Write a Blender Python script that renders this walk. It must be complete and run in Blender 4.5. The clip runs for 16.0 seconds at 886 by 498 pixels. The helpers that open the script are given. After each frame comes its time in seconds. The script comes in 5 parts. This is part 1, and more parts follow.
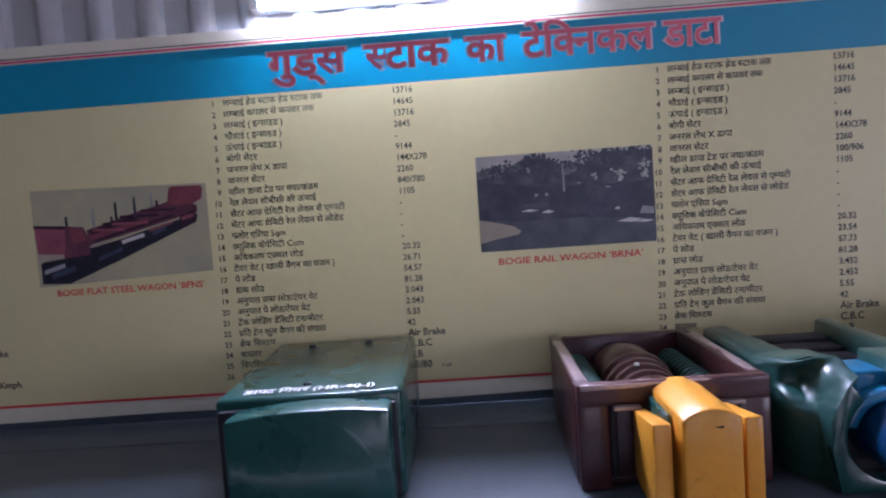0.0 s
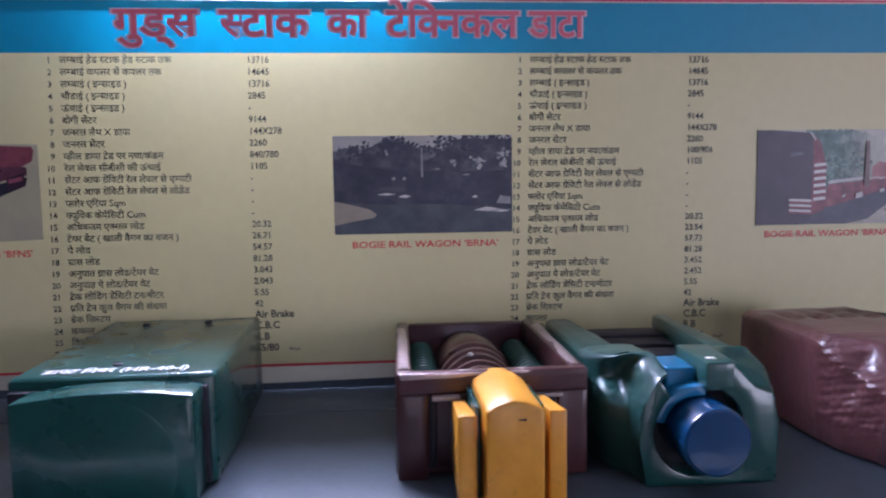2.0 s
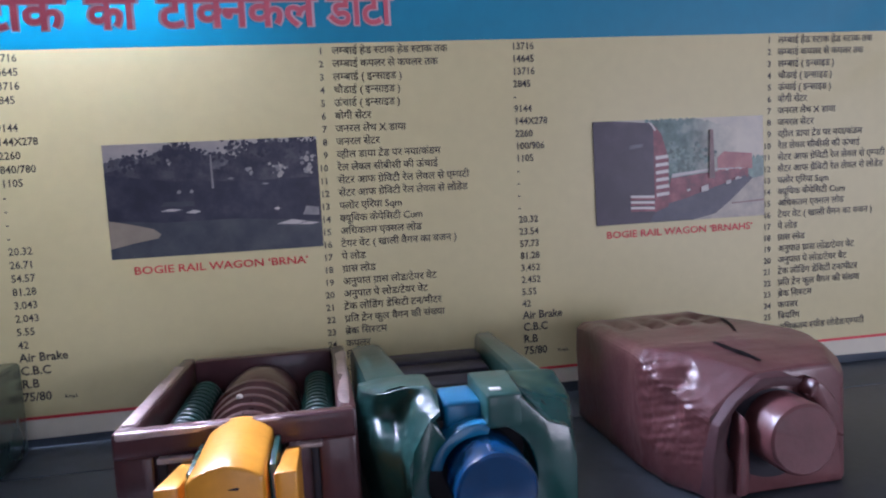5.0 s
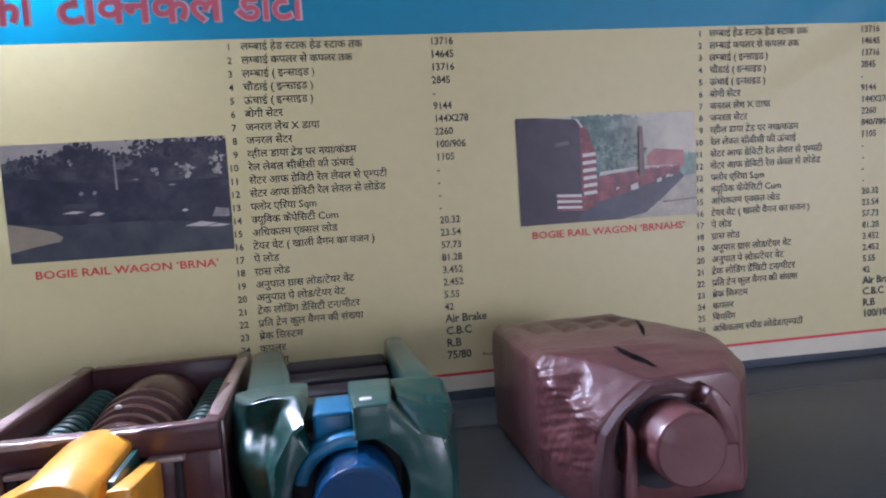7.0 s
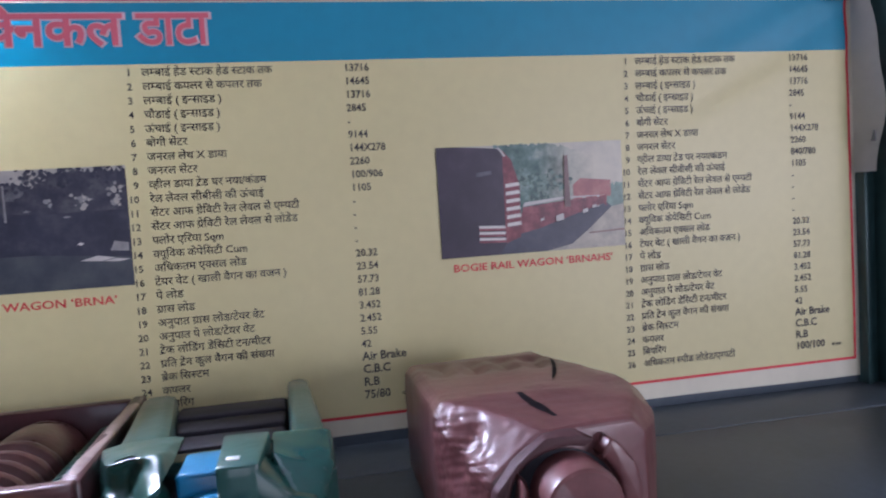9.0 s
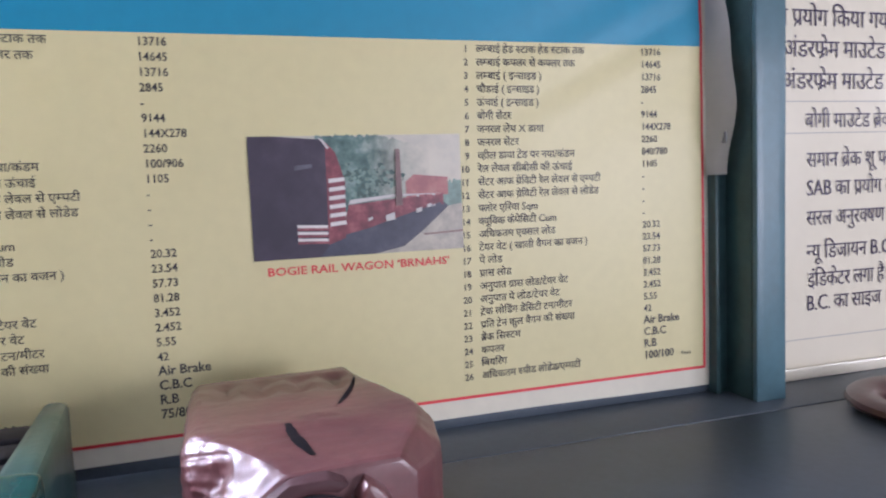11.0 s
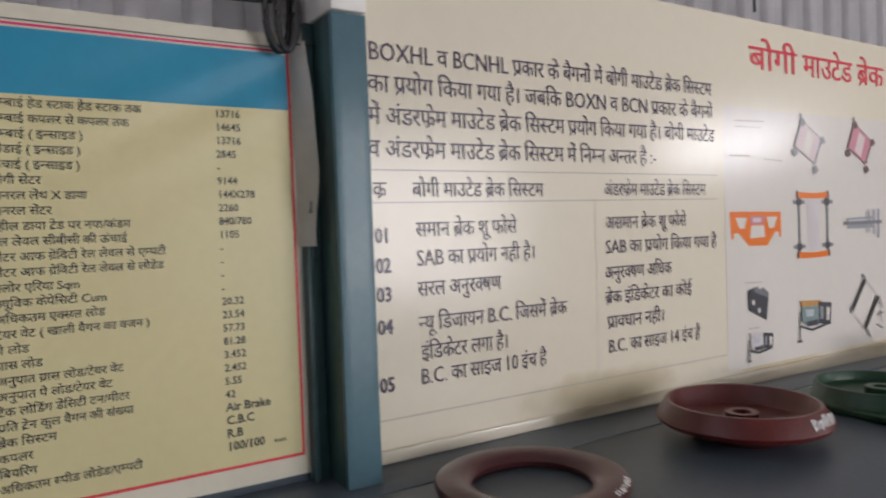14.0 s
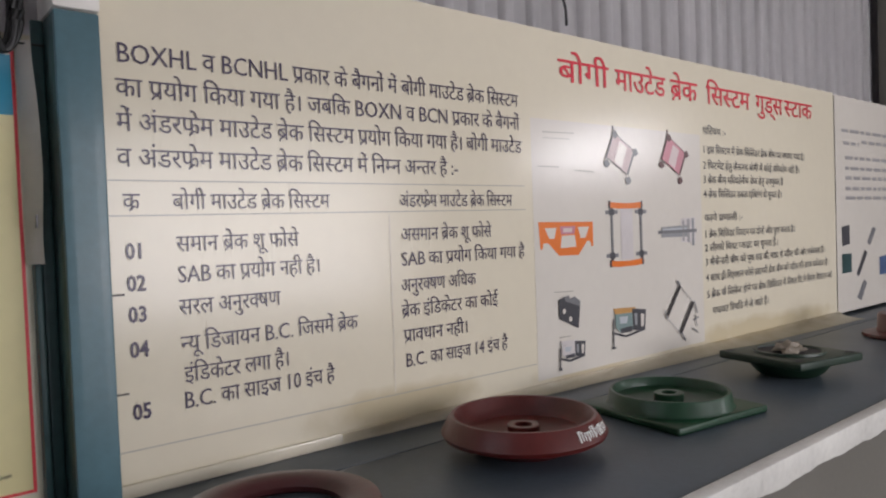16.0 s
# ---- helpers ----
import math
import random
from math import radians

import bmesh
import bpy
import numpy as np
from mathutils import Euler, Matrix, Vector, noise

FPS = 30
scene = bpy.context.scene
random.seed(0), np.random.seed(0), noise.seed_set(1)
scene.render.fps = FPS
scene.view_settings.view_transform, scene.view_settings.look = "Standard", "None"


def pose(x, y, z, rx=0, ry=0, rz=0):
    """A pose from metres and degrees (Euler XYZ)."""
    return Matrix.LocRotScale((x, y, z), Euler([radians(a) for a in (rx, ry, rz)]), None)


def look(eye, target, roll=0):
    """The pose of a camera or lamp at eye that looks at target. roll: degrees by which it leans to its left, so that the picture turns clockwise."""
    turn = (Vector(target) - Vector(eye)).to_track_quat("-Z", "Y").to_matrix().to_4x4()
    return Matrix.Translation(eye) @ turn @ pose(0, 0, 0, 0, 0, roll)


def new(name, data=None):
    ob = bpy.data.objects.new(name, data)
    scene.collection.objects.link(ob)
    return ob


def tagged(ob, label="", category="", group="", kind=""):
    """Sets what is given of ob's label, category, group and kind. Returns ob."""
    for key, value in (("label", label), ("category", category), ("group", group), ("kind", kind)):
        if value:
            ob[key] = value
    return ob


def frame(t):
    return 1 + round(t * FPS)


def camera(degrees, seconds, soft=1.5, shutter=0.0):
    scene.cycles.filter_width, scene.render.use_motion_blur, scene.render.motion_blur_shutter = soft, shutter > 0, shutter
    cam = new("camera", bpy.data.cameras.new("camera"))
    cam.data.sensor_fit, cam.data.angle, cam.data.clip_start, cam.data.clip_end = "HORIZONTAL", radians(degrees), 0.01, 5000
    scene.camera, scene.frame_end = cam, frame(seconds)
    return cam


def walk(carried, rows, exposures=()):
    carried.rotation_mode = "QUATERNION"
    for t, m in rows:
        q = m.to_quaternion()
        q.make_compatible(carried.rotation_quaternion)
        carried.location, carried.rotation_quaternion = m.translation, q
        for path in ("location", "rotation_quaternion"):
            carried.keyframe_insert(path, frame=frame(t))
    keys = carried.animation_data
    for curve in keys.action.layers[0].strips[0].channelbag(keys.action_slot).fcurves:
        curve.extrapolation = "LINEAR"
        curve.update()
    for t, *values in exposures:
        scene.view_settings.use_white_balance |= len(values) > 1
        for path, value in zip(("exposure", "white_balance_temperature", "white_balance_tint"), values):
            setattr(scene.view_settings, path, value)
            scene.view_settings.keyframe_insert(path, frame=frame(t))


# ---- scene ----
from mathutils.bvhtree import BVHTree

cam = camera(64.2, 16.0, 2.1, 0.4)
EXPOSURES = [(0, 0.3, 5350, 32), (2, 0.48, 5300, 32), (4, 0.55, 5350, 30), (5.2, 0.62, 5400, 29), (7.5, 0.8, 5450, 26), (8.2, 0.83, 5450, 26), (10.3, 1.2, 5550, 25), (11, 1.4, 5600, 24), (12.5, 1.22, 5800, 20), (13.5, 0.93, 6100, 18), (16, 0.76, 6200, 18)]
PATH = [
    (0, (-0.023, -1.661, 1.34), (-0.101, 0.332, 1.201), -4.1),
    (0.5, (-0.048, -1.643, 1.34), (-0.009, 0.351, 1.184), -2.4),
    (1, (-0.062, -1.622, 1.332), (0.086, 0.365, 1.16), -2.3),
    (1.5, (0.002, -1.624, 1.335), (0.149, 0.363, 1.157), -2.5),
    (2, (0.125, -1.626, 1.328), (0.276, 0.359, 1.137), -0.8),
    (2.5, (0.185, -1.616, 1.328), (0.324, 0.374, 1.181), -2.7),
    (3, (0.217, -1.554, 1.328), (0.426, 0.431, 1.209), -2.2),
    (3.5, (0.229, -1.509, 1.322), (0.482, 0.47, 1.183), -3.7),
    (4, (0.324, -1.507, 1.318), (0.522, 0.478, 1.17), -3.3),
    (4.5, (0.397, -1.506, 1.308), (0.601, 0.476, 1.139), -3.3),
    (5, (0.421, -1.466, 1.312), (0.738, 0.502, 1.143), -3.2),
    (7.5, (0.615, -1.438, 1.301), (0.937, 0.528, 1.131), -3.7),
    (8, (0.621, -1.421, 1.306), (0.985, 0.541, 1.161), -3.9),
    (10.5, (0.922, -1.384, 1.334), (1.351, 0.566, 1.219), -2.8),
    (11, (0.949, -1.324, 1.327), (1.535, 0.581, 1.163), -2.3),
    (11.5, (0.994, -1.309, 1.334), (1.619, 0.585, 1.182), -3.3),
    (12, (1.121, -1.339, 1.358), (1.791, 0.543, 1.273), -2.5),
    (12.5, (1.214, -1.368, 1.362), (1.976, 0.478, 1.251), -1.3),
    (13, (1.277, -1.334, 1.37), (2.163, 0.459, 1.329), -1.5),
    (13.5, (1.346, -1.321, 1.364), (2.381, 0.391, 1.374), -2.5),
    (14, (1.45, -1.393, 1.364), (2.505, 0.305, 1.307), -2.0),
    (14.5, (1.538, -1.453, 1.362), (2.686, 0.181, 1.252), -4.9),
    (15, (1.612, -1.449, 1.365), (2.921, 0.061, 1.279), -4.3),
    (15.5, (1.664, -1.435, 1.37), (2.996, 0.056, 1.332), -4.5),
    (16, (1.729, -1.524, 1.376), (2.995, 0.024, 1.319), -2.1),
]
walk(cam, [(t, look(e, g, r)) for t, e, g, r in PATH], EXPOSURES)

# ---- world, lights, exposure ----
world = bpy.data.worlds.new("world")
scene.world = world
world.use_nodes = True
wt = world.node_tree
sky = wt.nodes.new("ShaderNodeTexSky")
sky.sky_type = "NISHITA"
sky.sun_disc = False
sky.sun_elevation = radians(45)
sky.sun_rotation = radians(150)
wt.links.new(sky.outputs[0], wt.nodes["Background"].inputs[0])
wt.nodes["Background"].inputs[1].default_value = 0.08


def area(name, m, w, h, power, color):
    d = bpy.data.lights.new(name, "AREA")
    d.shape, d.size, d.size_y, d.energy, d.color = "RECTANGLE", w, h, power, color
    ob = new(name, d)
    ob.matrix_world = m
    return ob


# daylight through the doorway and the two windows behind the walker, and the high window at the end
DAY = (1.0, 0.97, 0.92)
area("doorway_daylight", look((0.6, -4.93, 1.05), (0.6, 0, 1.05)), 1.3, 2.0, 7, DAY)
area("window_daylight", look((4.6, -4.93, 1.45), (4.4, 0, 1.35)), 3.1, 1.6, 73, DAY)
area("end_window_daylight", look((8.12, -3.6, 2.2), (0, -1.2, 1.4)), 1.35, 0.45, 15, DAY)

# ---- materials ----


def nodes_of(name):
    m = bpy.data.materials.new(name)
    m.use_nodes = True
    t = m.node_tree
    return m, t, t.nodes["Principled BSDF"]


def surface(name, color, rough=0.5, metal=0.0, var=0.12, scale=3.0, fine=60.0, bump=0.05, coat=0.0, rough_var=0.1, spots=0.0, bump_dist=0.004, coat_rough=0.12):
    """Paint, sheet or metal with broad stains, fine grain and a little relief."""
    m, t, p = nodes_of(name)
    co = t.nodes.new("ShaderNodeTexCoord")
    n1 = t.nodes.new("ShaderNodeTexNoise")
    n1.inputs["Scale"].default_value, n1.inputs["Detail"].default_value = scale, 6
    n2 = t.nodes.new("ShaderNodeTexNoise")
    n2.inputs["Scale"].default_value, n2.inputs["Detail"].default_value = fine, 4
    for n in (n1, n2):
        t.links.new(co.outputs["Object"], n.inputs["Vector"])
    mix = t.nodes.new("ShaderNodeMix")
    mix.data_type = "RGBA"
    a = [max(0, c * (1 - var)) for c in color]
    b = [min(1, c * (1 + var)) for c in color]
    mix.inputs[6].default_value, mix.inputs[7].default_value = (*a, 1), (*b, 1)
    mean = t.nodes.new("ShaderNodeMath")
    mean.operation = "MULTIPLY_ADD"
    mean.inputs[1].default_value = 0.35
    add = t.nodes.new("ShaderNodeMath")
    add.operation = "MULTIPLY"
    add.inputs[1].default_value = 0.65
    t.links.new(n1.outputs[0], add.inputs[0])
    t.links.new(n2.outputs[0], mean.inputs[0])
    t.links.new(add.outputs[0], mean.inputs[2])
    ramp = t.nodes.new("ShaderNodeMapRange")
    ramp.inputs[1].default_value, ramp.inputs[2].default_value = 0.3, 0.7
    t.links.new(mean.outputs[0], ramp.inputs[0])
    t.links.new(ramp.outputs[0], mix.inputs[0])
    out = mix.outputs[2]
    if spots:
        n3 = t.nodes.new("ShaderNodeTexNoise")
        n3.inputs["Scale"].default_value, n3.inputs["Detail"].default_value = fine * 0.5, 8
        t.links.new(co.outputs["Object"], n3.inputs["Vector"])
        cut = t.nodes.new("ShaderNodeMapRange")
        cut.inputs[1].default_value, cut.inputs[2].default_value = 0.62, 0.72
        cut.inputs[4].default_value = spots
        t.links.new(n3.outputs[0], cut.inputs[0])
        chip = t.nodes.new("ShaderNodeMix")
        chip.data_type = "RGBA"
        chip.inputs[7].default_value = (*[c * 0.35 for c in color], 1)
        t.links.new(cut.outputs[0], chip.inputs[0])
        t.links.new(out, chip.inputs[6])
        out = chip.outputs[2]
    t.links.new(out, p.inputs["Base Color"])
    rr = t.nodes.new("ShaderNodeMapRange")
    rr.inputs[3].default_value, rr.inputs[4].default_value = max(0.03, rough - rough_var), min(1, rough + rough_var)
    t.links.new(n1.outputs[0], rr.inputs[0])
    t.links.new(rr.outputs[0], p.inputs["Roughness"])
    p.inputs["Metallic"].default_value = metal
    p.inputs["Coat Weight"].default_value = coat
    p.inputs["Coat Roughness"].default_value = coat_rough
    if bump:
        bp = t.nodes.new("ShaderNodeBump")
        bp.inputs["Strength"].default_value, bp.inputs["Distance"].default_value = bump, bump_dist
        t.links.new(mean.outputs[0], bp.inputs["Height"])
        t.links.new(bp.outputs[0], p.inputs["Normal"])
    return m


def let_through(m, share):
    """Thin flex: a share of the light that falls on its back comes out in front."""
    t = m.node_tree
    p = t.nodes["Principled BSDF"]
    tr = t.nodes.new("ShaderNodeBsdfTranslucent")
    mix = t.nodes.new("ShaderNodeMixShader")
    mix.inputs[0].default_value = share
    t.links.new(p.inputs["Base Color"].links[0].from_socket, tr.inputs["Color"])
    t.links.new(p.outputs[0], mix.inputs[1])
    t.links.new(tr.outputs[0], mix.inputs[2])
    t.links.new(mix.outputs[0], t.nodes["Material Output"].inputs["Surface"])
    return m


def ink(name, color, rough=0.45):
    return surface(name, color, rough, var=0.06, scale=12, fine=150, bump=0.0)


M_FLEX = let_through(surface("cream_flex", (0.74, 0.665, 0.35), 0.42, var=0.05, scale=1.6, fine=40, bump=0.12, bump_dist=0.01), 0.10)
M_MARGIN = surface("white_flex", (0.78, 0.75, 0.70), 0.45, var=0.07, scale=3, fine=40, bump=0.15, bump_dist=0.01)
M_CREAM_EDGE = let_through(surface("cream_flex_margin", (0.76, 0.71, 0.56), 0.45, var=0.08, scale=4, fine=40, bump=0.15, bump_dist=0.01), 0.10)
M_RING = surface("dull_plum_enamel", (0.067, 0.015, 0.016), 0.38, var=0.25, scale=9, fine=60, bump=0.3, coat=0.2, spots=0.3)
M_BAND = let_through(surface("blue_flex", (0.012, 0.27, 0.43), 0.46, var=0.10, scale=1.5, fine=30, bump=0.12, bump_dist=0.01), 0.10)
M_RED = ink("red_ink", (0.72, 0.05, 0.06))
M_MAGENTA = ink("magenta_ink", (0.70, 0.03, 0.16))
M_PINK = ink("pale_pink_ink", (0.74, 0.52, 0.57))
M_TITLE = ink("title_red_ink", (0.72, 0.15, 0.20))
M_BLACK = ink("black_ink", (0.045, 0.04, 0.04))
M_PURPLE = ink("dark_purple_ink", (0.045, 0.03, 0.075), 0.3)
M_HEAD = ink("crimson_ink", (0.68, 0.035, 0.06), 0.3)
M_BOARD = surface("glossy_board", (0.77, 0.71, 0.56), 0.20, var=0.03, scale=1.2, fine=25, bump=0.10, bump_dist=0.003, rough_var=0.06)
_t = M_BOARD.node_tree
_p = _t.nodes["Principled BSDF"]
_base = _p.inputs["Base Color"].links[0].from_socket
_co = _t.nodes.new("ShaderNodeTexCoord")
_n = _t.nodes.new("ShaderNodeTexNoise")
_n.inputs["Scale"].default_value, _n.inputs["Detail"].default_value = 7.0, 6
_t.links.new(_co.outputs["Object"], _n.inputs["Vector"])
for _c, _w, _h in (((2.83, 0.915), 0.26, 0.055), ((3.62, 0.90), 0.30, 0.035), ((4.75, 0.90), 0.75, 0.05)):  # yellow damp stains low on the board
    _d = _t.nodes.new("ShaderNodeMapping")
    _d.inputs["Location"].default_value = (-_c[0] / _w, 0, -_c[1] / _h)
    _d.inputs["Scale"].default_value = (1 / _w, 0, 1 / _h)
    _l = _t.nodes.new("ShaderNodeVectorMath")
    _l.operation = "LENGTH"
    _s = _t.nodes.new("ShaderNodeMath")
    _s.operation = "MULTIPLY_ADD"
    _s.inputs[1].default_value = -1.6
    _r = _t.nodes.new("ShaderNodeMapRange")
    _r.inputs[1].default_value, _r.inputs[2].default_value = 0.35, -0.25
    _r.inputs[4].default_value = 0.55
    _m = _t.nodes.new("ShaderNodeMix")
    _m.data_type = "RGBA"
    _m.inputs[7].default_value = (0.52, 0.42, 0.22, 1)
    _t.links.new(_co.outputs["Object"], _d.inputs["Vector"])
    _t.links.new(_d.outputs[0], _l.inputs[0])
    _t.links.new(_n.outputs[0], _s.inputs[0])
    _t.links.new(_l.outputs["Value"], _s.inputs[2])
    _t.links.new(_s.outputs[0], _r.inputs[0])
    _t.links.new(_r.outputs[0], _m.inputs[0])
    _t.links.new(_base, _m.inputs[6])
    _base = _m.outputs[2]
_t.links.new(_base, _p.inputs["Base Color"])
M_BOARD_PALE = surface("glossy_pale_print", (0.73, 0.69, 0.62), 0.20, var=0.03, scale=2, fine=25, bump=0.08, bump_dist=0.003, rough_var=0.05)
M_LINE = ink("grey_rule_ink", (0.42, 0.40, 0.35), 0.35)
M_PALELILAC = ink("pale_lilac_ink", (0.63, 0.59, 0.58), 0.3)
M_MIDGREY = ink("soft_grey_ink", (0.36, 0.35, 0.35), 0.35)
M_BROWNINK = ink("dark_brown_ink", (0.12, 0.055, 0.055), 0.35)
M_OCHRE = ink("ochre_ink", (0.55, 0.30, 0.10), 0.35)
M_TEALINK = ink("grey_teal_ink", (0.22, 0.30, 0.29), 0.35)
M_GREY = ink("grey_ink", (0.20, 0.20, 0.21), 0.35)
M_DARKGREY = ink("dark_grey_ink", (0.07, 0.07, 0.08), 0.35)
M_ORANGE = ink("orange_ink", (0.80, 0.19, 0.02), 0.35)
M_PALEBLUE = ink("pale_grey_ink", (0.50, 0.53, 0.56), 0.35)
M_BLUEINK = ink("slate_blue_ink", (0.08, 0.13, 0.26), 0.35)
M_COUNTER = surface("grey_counter_sheet", (0.060, 0.078, 0.096), 0.42, var=0.22, scale=2.2, fine=70, bump=0.06, rough_var=0.12)
M_NOSING = surface("white_painted_edge", (0.62, 0.61, 0.57), 0.5, var=0.16, scale=5, fine=60, bump=0.12, spots=0.25)
M_CABINET = surface("beige_laminate", (0.15, 0.142, 0.122), 0.5, var=0.10, scale=2, fine=60)
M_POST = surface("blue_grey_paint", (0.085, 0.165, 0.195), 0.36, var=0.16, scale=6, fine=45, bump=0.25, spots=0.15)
M_POST_DARK = surface("dark_green_paint_and_shade", (0.032, 0.075, 0.078), 0.4, var=0.35, scale=5, fine=40, bump=0.2)
M_SHEET = surface("corrugated_sheet_paint", (0.76, 0.74, 0.75), 0.5, var=0.07, scale=1.5, fine=30, bump=0.05)
M_GREEN = surface("green_enamel", (0.008, 0.060, 0.051), 0.28, var=0.28, scale=9, fine=70, bump=0.35, coat=0.45, rough_var=0.1, spots=0.25)
M_GREEN_PALE = surface("sea_green_enamel", (0.020, 0.074, 0.064), 0.32, var=0.25, scale=9, fine=60, bump=0.35, coat=0.4, spots=0.2)
M_GREEN_BRIGHT = surface("leaf_green_enamel", (0.002, 0.038, 0.013), 0.46, var=0.28, scale=8, fine=60, bump=0.35, coat=0.1, spots=0.2)
M_GREEN_DARK = surface("dark_green_enamel", (0.005, 0.022, 0.010), 0.45, var=0.25, scale=8, fine=60, bump=0.25, spots=0.3)
M_MAROON = surface("maroon_enamel", (0.065, 0.020, 0.022), 0.36, var=0.25, scale=9, fine=70, bump=0.35, coat=0.25, spots=0.25)
M_MAROON_LIGHT = surface("worn_maroon_enamel", (0.152, 0.056, 0.056), 0.4, var=0.25, scale=12, fine=80, bump=0.45, coat_rough=0.22, coat=0.5, spots=0.2)
# the casting's maroon, dulled and darkened: the jaw front's shade is in the colour
M_JAW = surface("dull_shaded_maroon", (0.070, 0.026, 0.029), 0.62, var=0.2, scale=14, fine=80, bump=0.5, spots=0.25)
M_OXIDE = surface("red_oxide_enamel", (0.088, 0.008, 0.006), 0.4, var=0.25, scale=8, fine=60, bump=0.35, coat=0.15, spots=0.25)
M_YELLOW = surface("yellow_enamel", (0.68, 0.30, 0.018), 0.36, var=0.14, scale=10, fine=70, bump=0.25, coat=0.15, spots=0.3)
M_DRUM = surface("dusty_maroon_enamel", (0.092, 0.034, 0.030), 0.30, var=0.35, scale=18, fine=90, bump=0.5, coat=0.4, spots=0.5)
M_SPRING = surface("spring_green_enamel", (0.006, 0.055, 0.040), 0.35, var=0.3, scale=14, fine=80, bump=0.3, spots=0.4)
M_BLUE = surface("blue_enamel", (0.005, 0.046, 0.130), 0.20, var=0.22, scale=10, fine=60, bump=0.3, coat=0.6, spots=0.2)
M_SKYBLUE = surface("sky_blue_enamel", (0.014, 0.162, 0.315), 0.3, var=0.18, scale=10, fine=60, bump=0.25, coat=0.2, spots=0.2)
# black of the steel bars; also paints the shade in hollows, bores and gaps
M_BLACK_AND_SHADE = surface("black_steel_and_shade", (0.012, 0.010, 0.018), 0.62, var=0.3, scale=12, fine=80, bump=0.3)
M_WHITEPAINT = ink("white_lettering_paint", (0.75, 0.75, 0.72), 0.4)
M_BARE = surface("worn_bare_metal", (0.42, 0.33, 0.31), 0.35, metal=0.4, var=0.3, scale=20, fine=90, bump=0.4)
M_CABLE = surface("black_rubber_cable", (0.02, 0.02, 0.02), 0.5, var=0.2, scale=20, fine=90)
M_RAG = surface("dusty_paper", (0.30, 0.26, 0.21), 0.8, var=0.2, scale=15, fine=80, bump=0.4)
M_FLOOR = surface("cement_floor", (0.12, 0.115, 0.11), 0.6, var=0.15, scale=1.2, fine=40, bump=0.1)
M_WALL = surface("distempered_wall", (0.20, 0.195, 0.18), 0.8, var=0.06, scale=1.0, fine=40, bump=0.1)
M_CEIL = surface("white_ceiling", (0.42, 0.41, 0.40), 0.8, var=0.05, scale=1.0, fine=40)
M_HOUSING = surface("white_batten", (0.75, 0.75, 0.75), 0.4, var=0.04)
M_GLASS, _t, _p = nodes_of("window_glass")
_p.inputs["Base Color"].default_value = (0.9, 0.93, 0.93, 1)
_p.inputs["Transmission Weight"].default_value = 1.0
_p.inputs["Roughness"].default_value = 0.05
M_TUBE, _t, _p = nodes_of("lit_tube")
_p.inputs["Base Color"].default_value = (0.9, 0.9, 0.9, 1)
_p.inputs["Emission Color"].default_value = (0.93, 0.95, 1.0, 1)
_p.inputs["Emission Strength"].default_value = 480.0

# ---- mesh helpers ----


def finish(me, angle=35):
    me.shade_smooth()
    me.set_sharp_from_angle(angle=radians(angle))


def mesh_ob(name, bm, material, angle=35):
    me = bpy.data.meshes.new(name)
    bmesh.ops.recalc_face_normals(bm, faces=bm.faces)
    bm.to_mesh(me)
    bm.free()
    finish(me, angle)
    me.materials.append(material)
    return new(name, me)


def part(name, bm, material, parent, label=""):
    ob = mesh_ob(name, bm, material)
    ob.parent = parent
    return tagged(ob, label)


def thing(name, m, label, category, group=""):
    ob = new(name)
    ob.matrix_basis = m
    ob.empty_display_size = 0.05
    return tagged(ob, label, category, group)


def structure(name, bm, material, label, category=""):
    return tagged(mesh_ob(name, bm, material), label, category or name.split("_")[0], "", "structure")


def box(x0, x1, y0, y1, z0, z1, bev=0.0, seg=2, bm=None, m=None):
    b = bmesh.new()
    bmesh.ops.create_cube(b, size=1.0)
    for v in b.verts:
        v.co = Vector(((x0, x1)[v.co.x > 0], (y0, y1)[v.co.y > 0], (z0, z1)[v.co.z > 0]))
    if bev:
        bmesh.ops.bevel(b, geom=b.edges[:], offset=bev, segments=seg, profile=0.5, affect="EDGES")
    if m is not None:
        b.transform(m)
    return join(bm, b)


def join(bm, b):
    if bm is None:
        return b
    me = bpy.data.meshes.new("tmp")
    b.to_mesh(me)
    b.free()
    bm.from_mesh(me)
    bpy.data.meshes.remove(me)
    return bm


def lathe(profile, seg=64, m=None, bm=None, close=False):
    """Turns (radius, z) pairs round the z axis."""
    b = bmesh.new()
    rings = []
    for r, z in profile:
        if r < 1e-6:
            rings.append([b.verts.new((0, 0, z))])
        else:
            rings.append([b.verts.new((r * math.cos(2 * math.pi * i / seg), r * math.sin(2 * math.pi * i / seg), z)) for i in range(seg)])
    pairs = list(zip(rings, rings[1:]))
    if close:
        pairs.append((rings[-1], rings[0]))
    for a, c in pairs:
        for i in range(seg):
            j = (i + 1) % seg
            f = [a[i % len(a)], a[j % len(a)], c[j % len(c)], c[i % len(c)]]
            f = list(dict.fromkeys(f))
            if len(f) > 2:
                b.faces.new(f)
    if m is not None:
        b.transform(m)
    return join(bm, b)


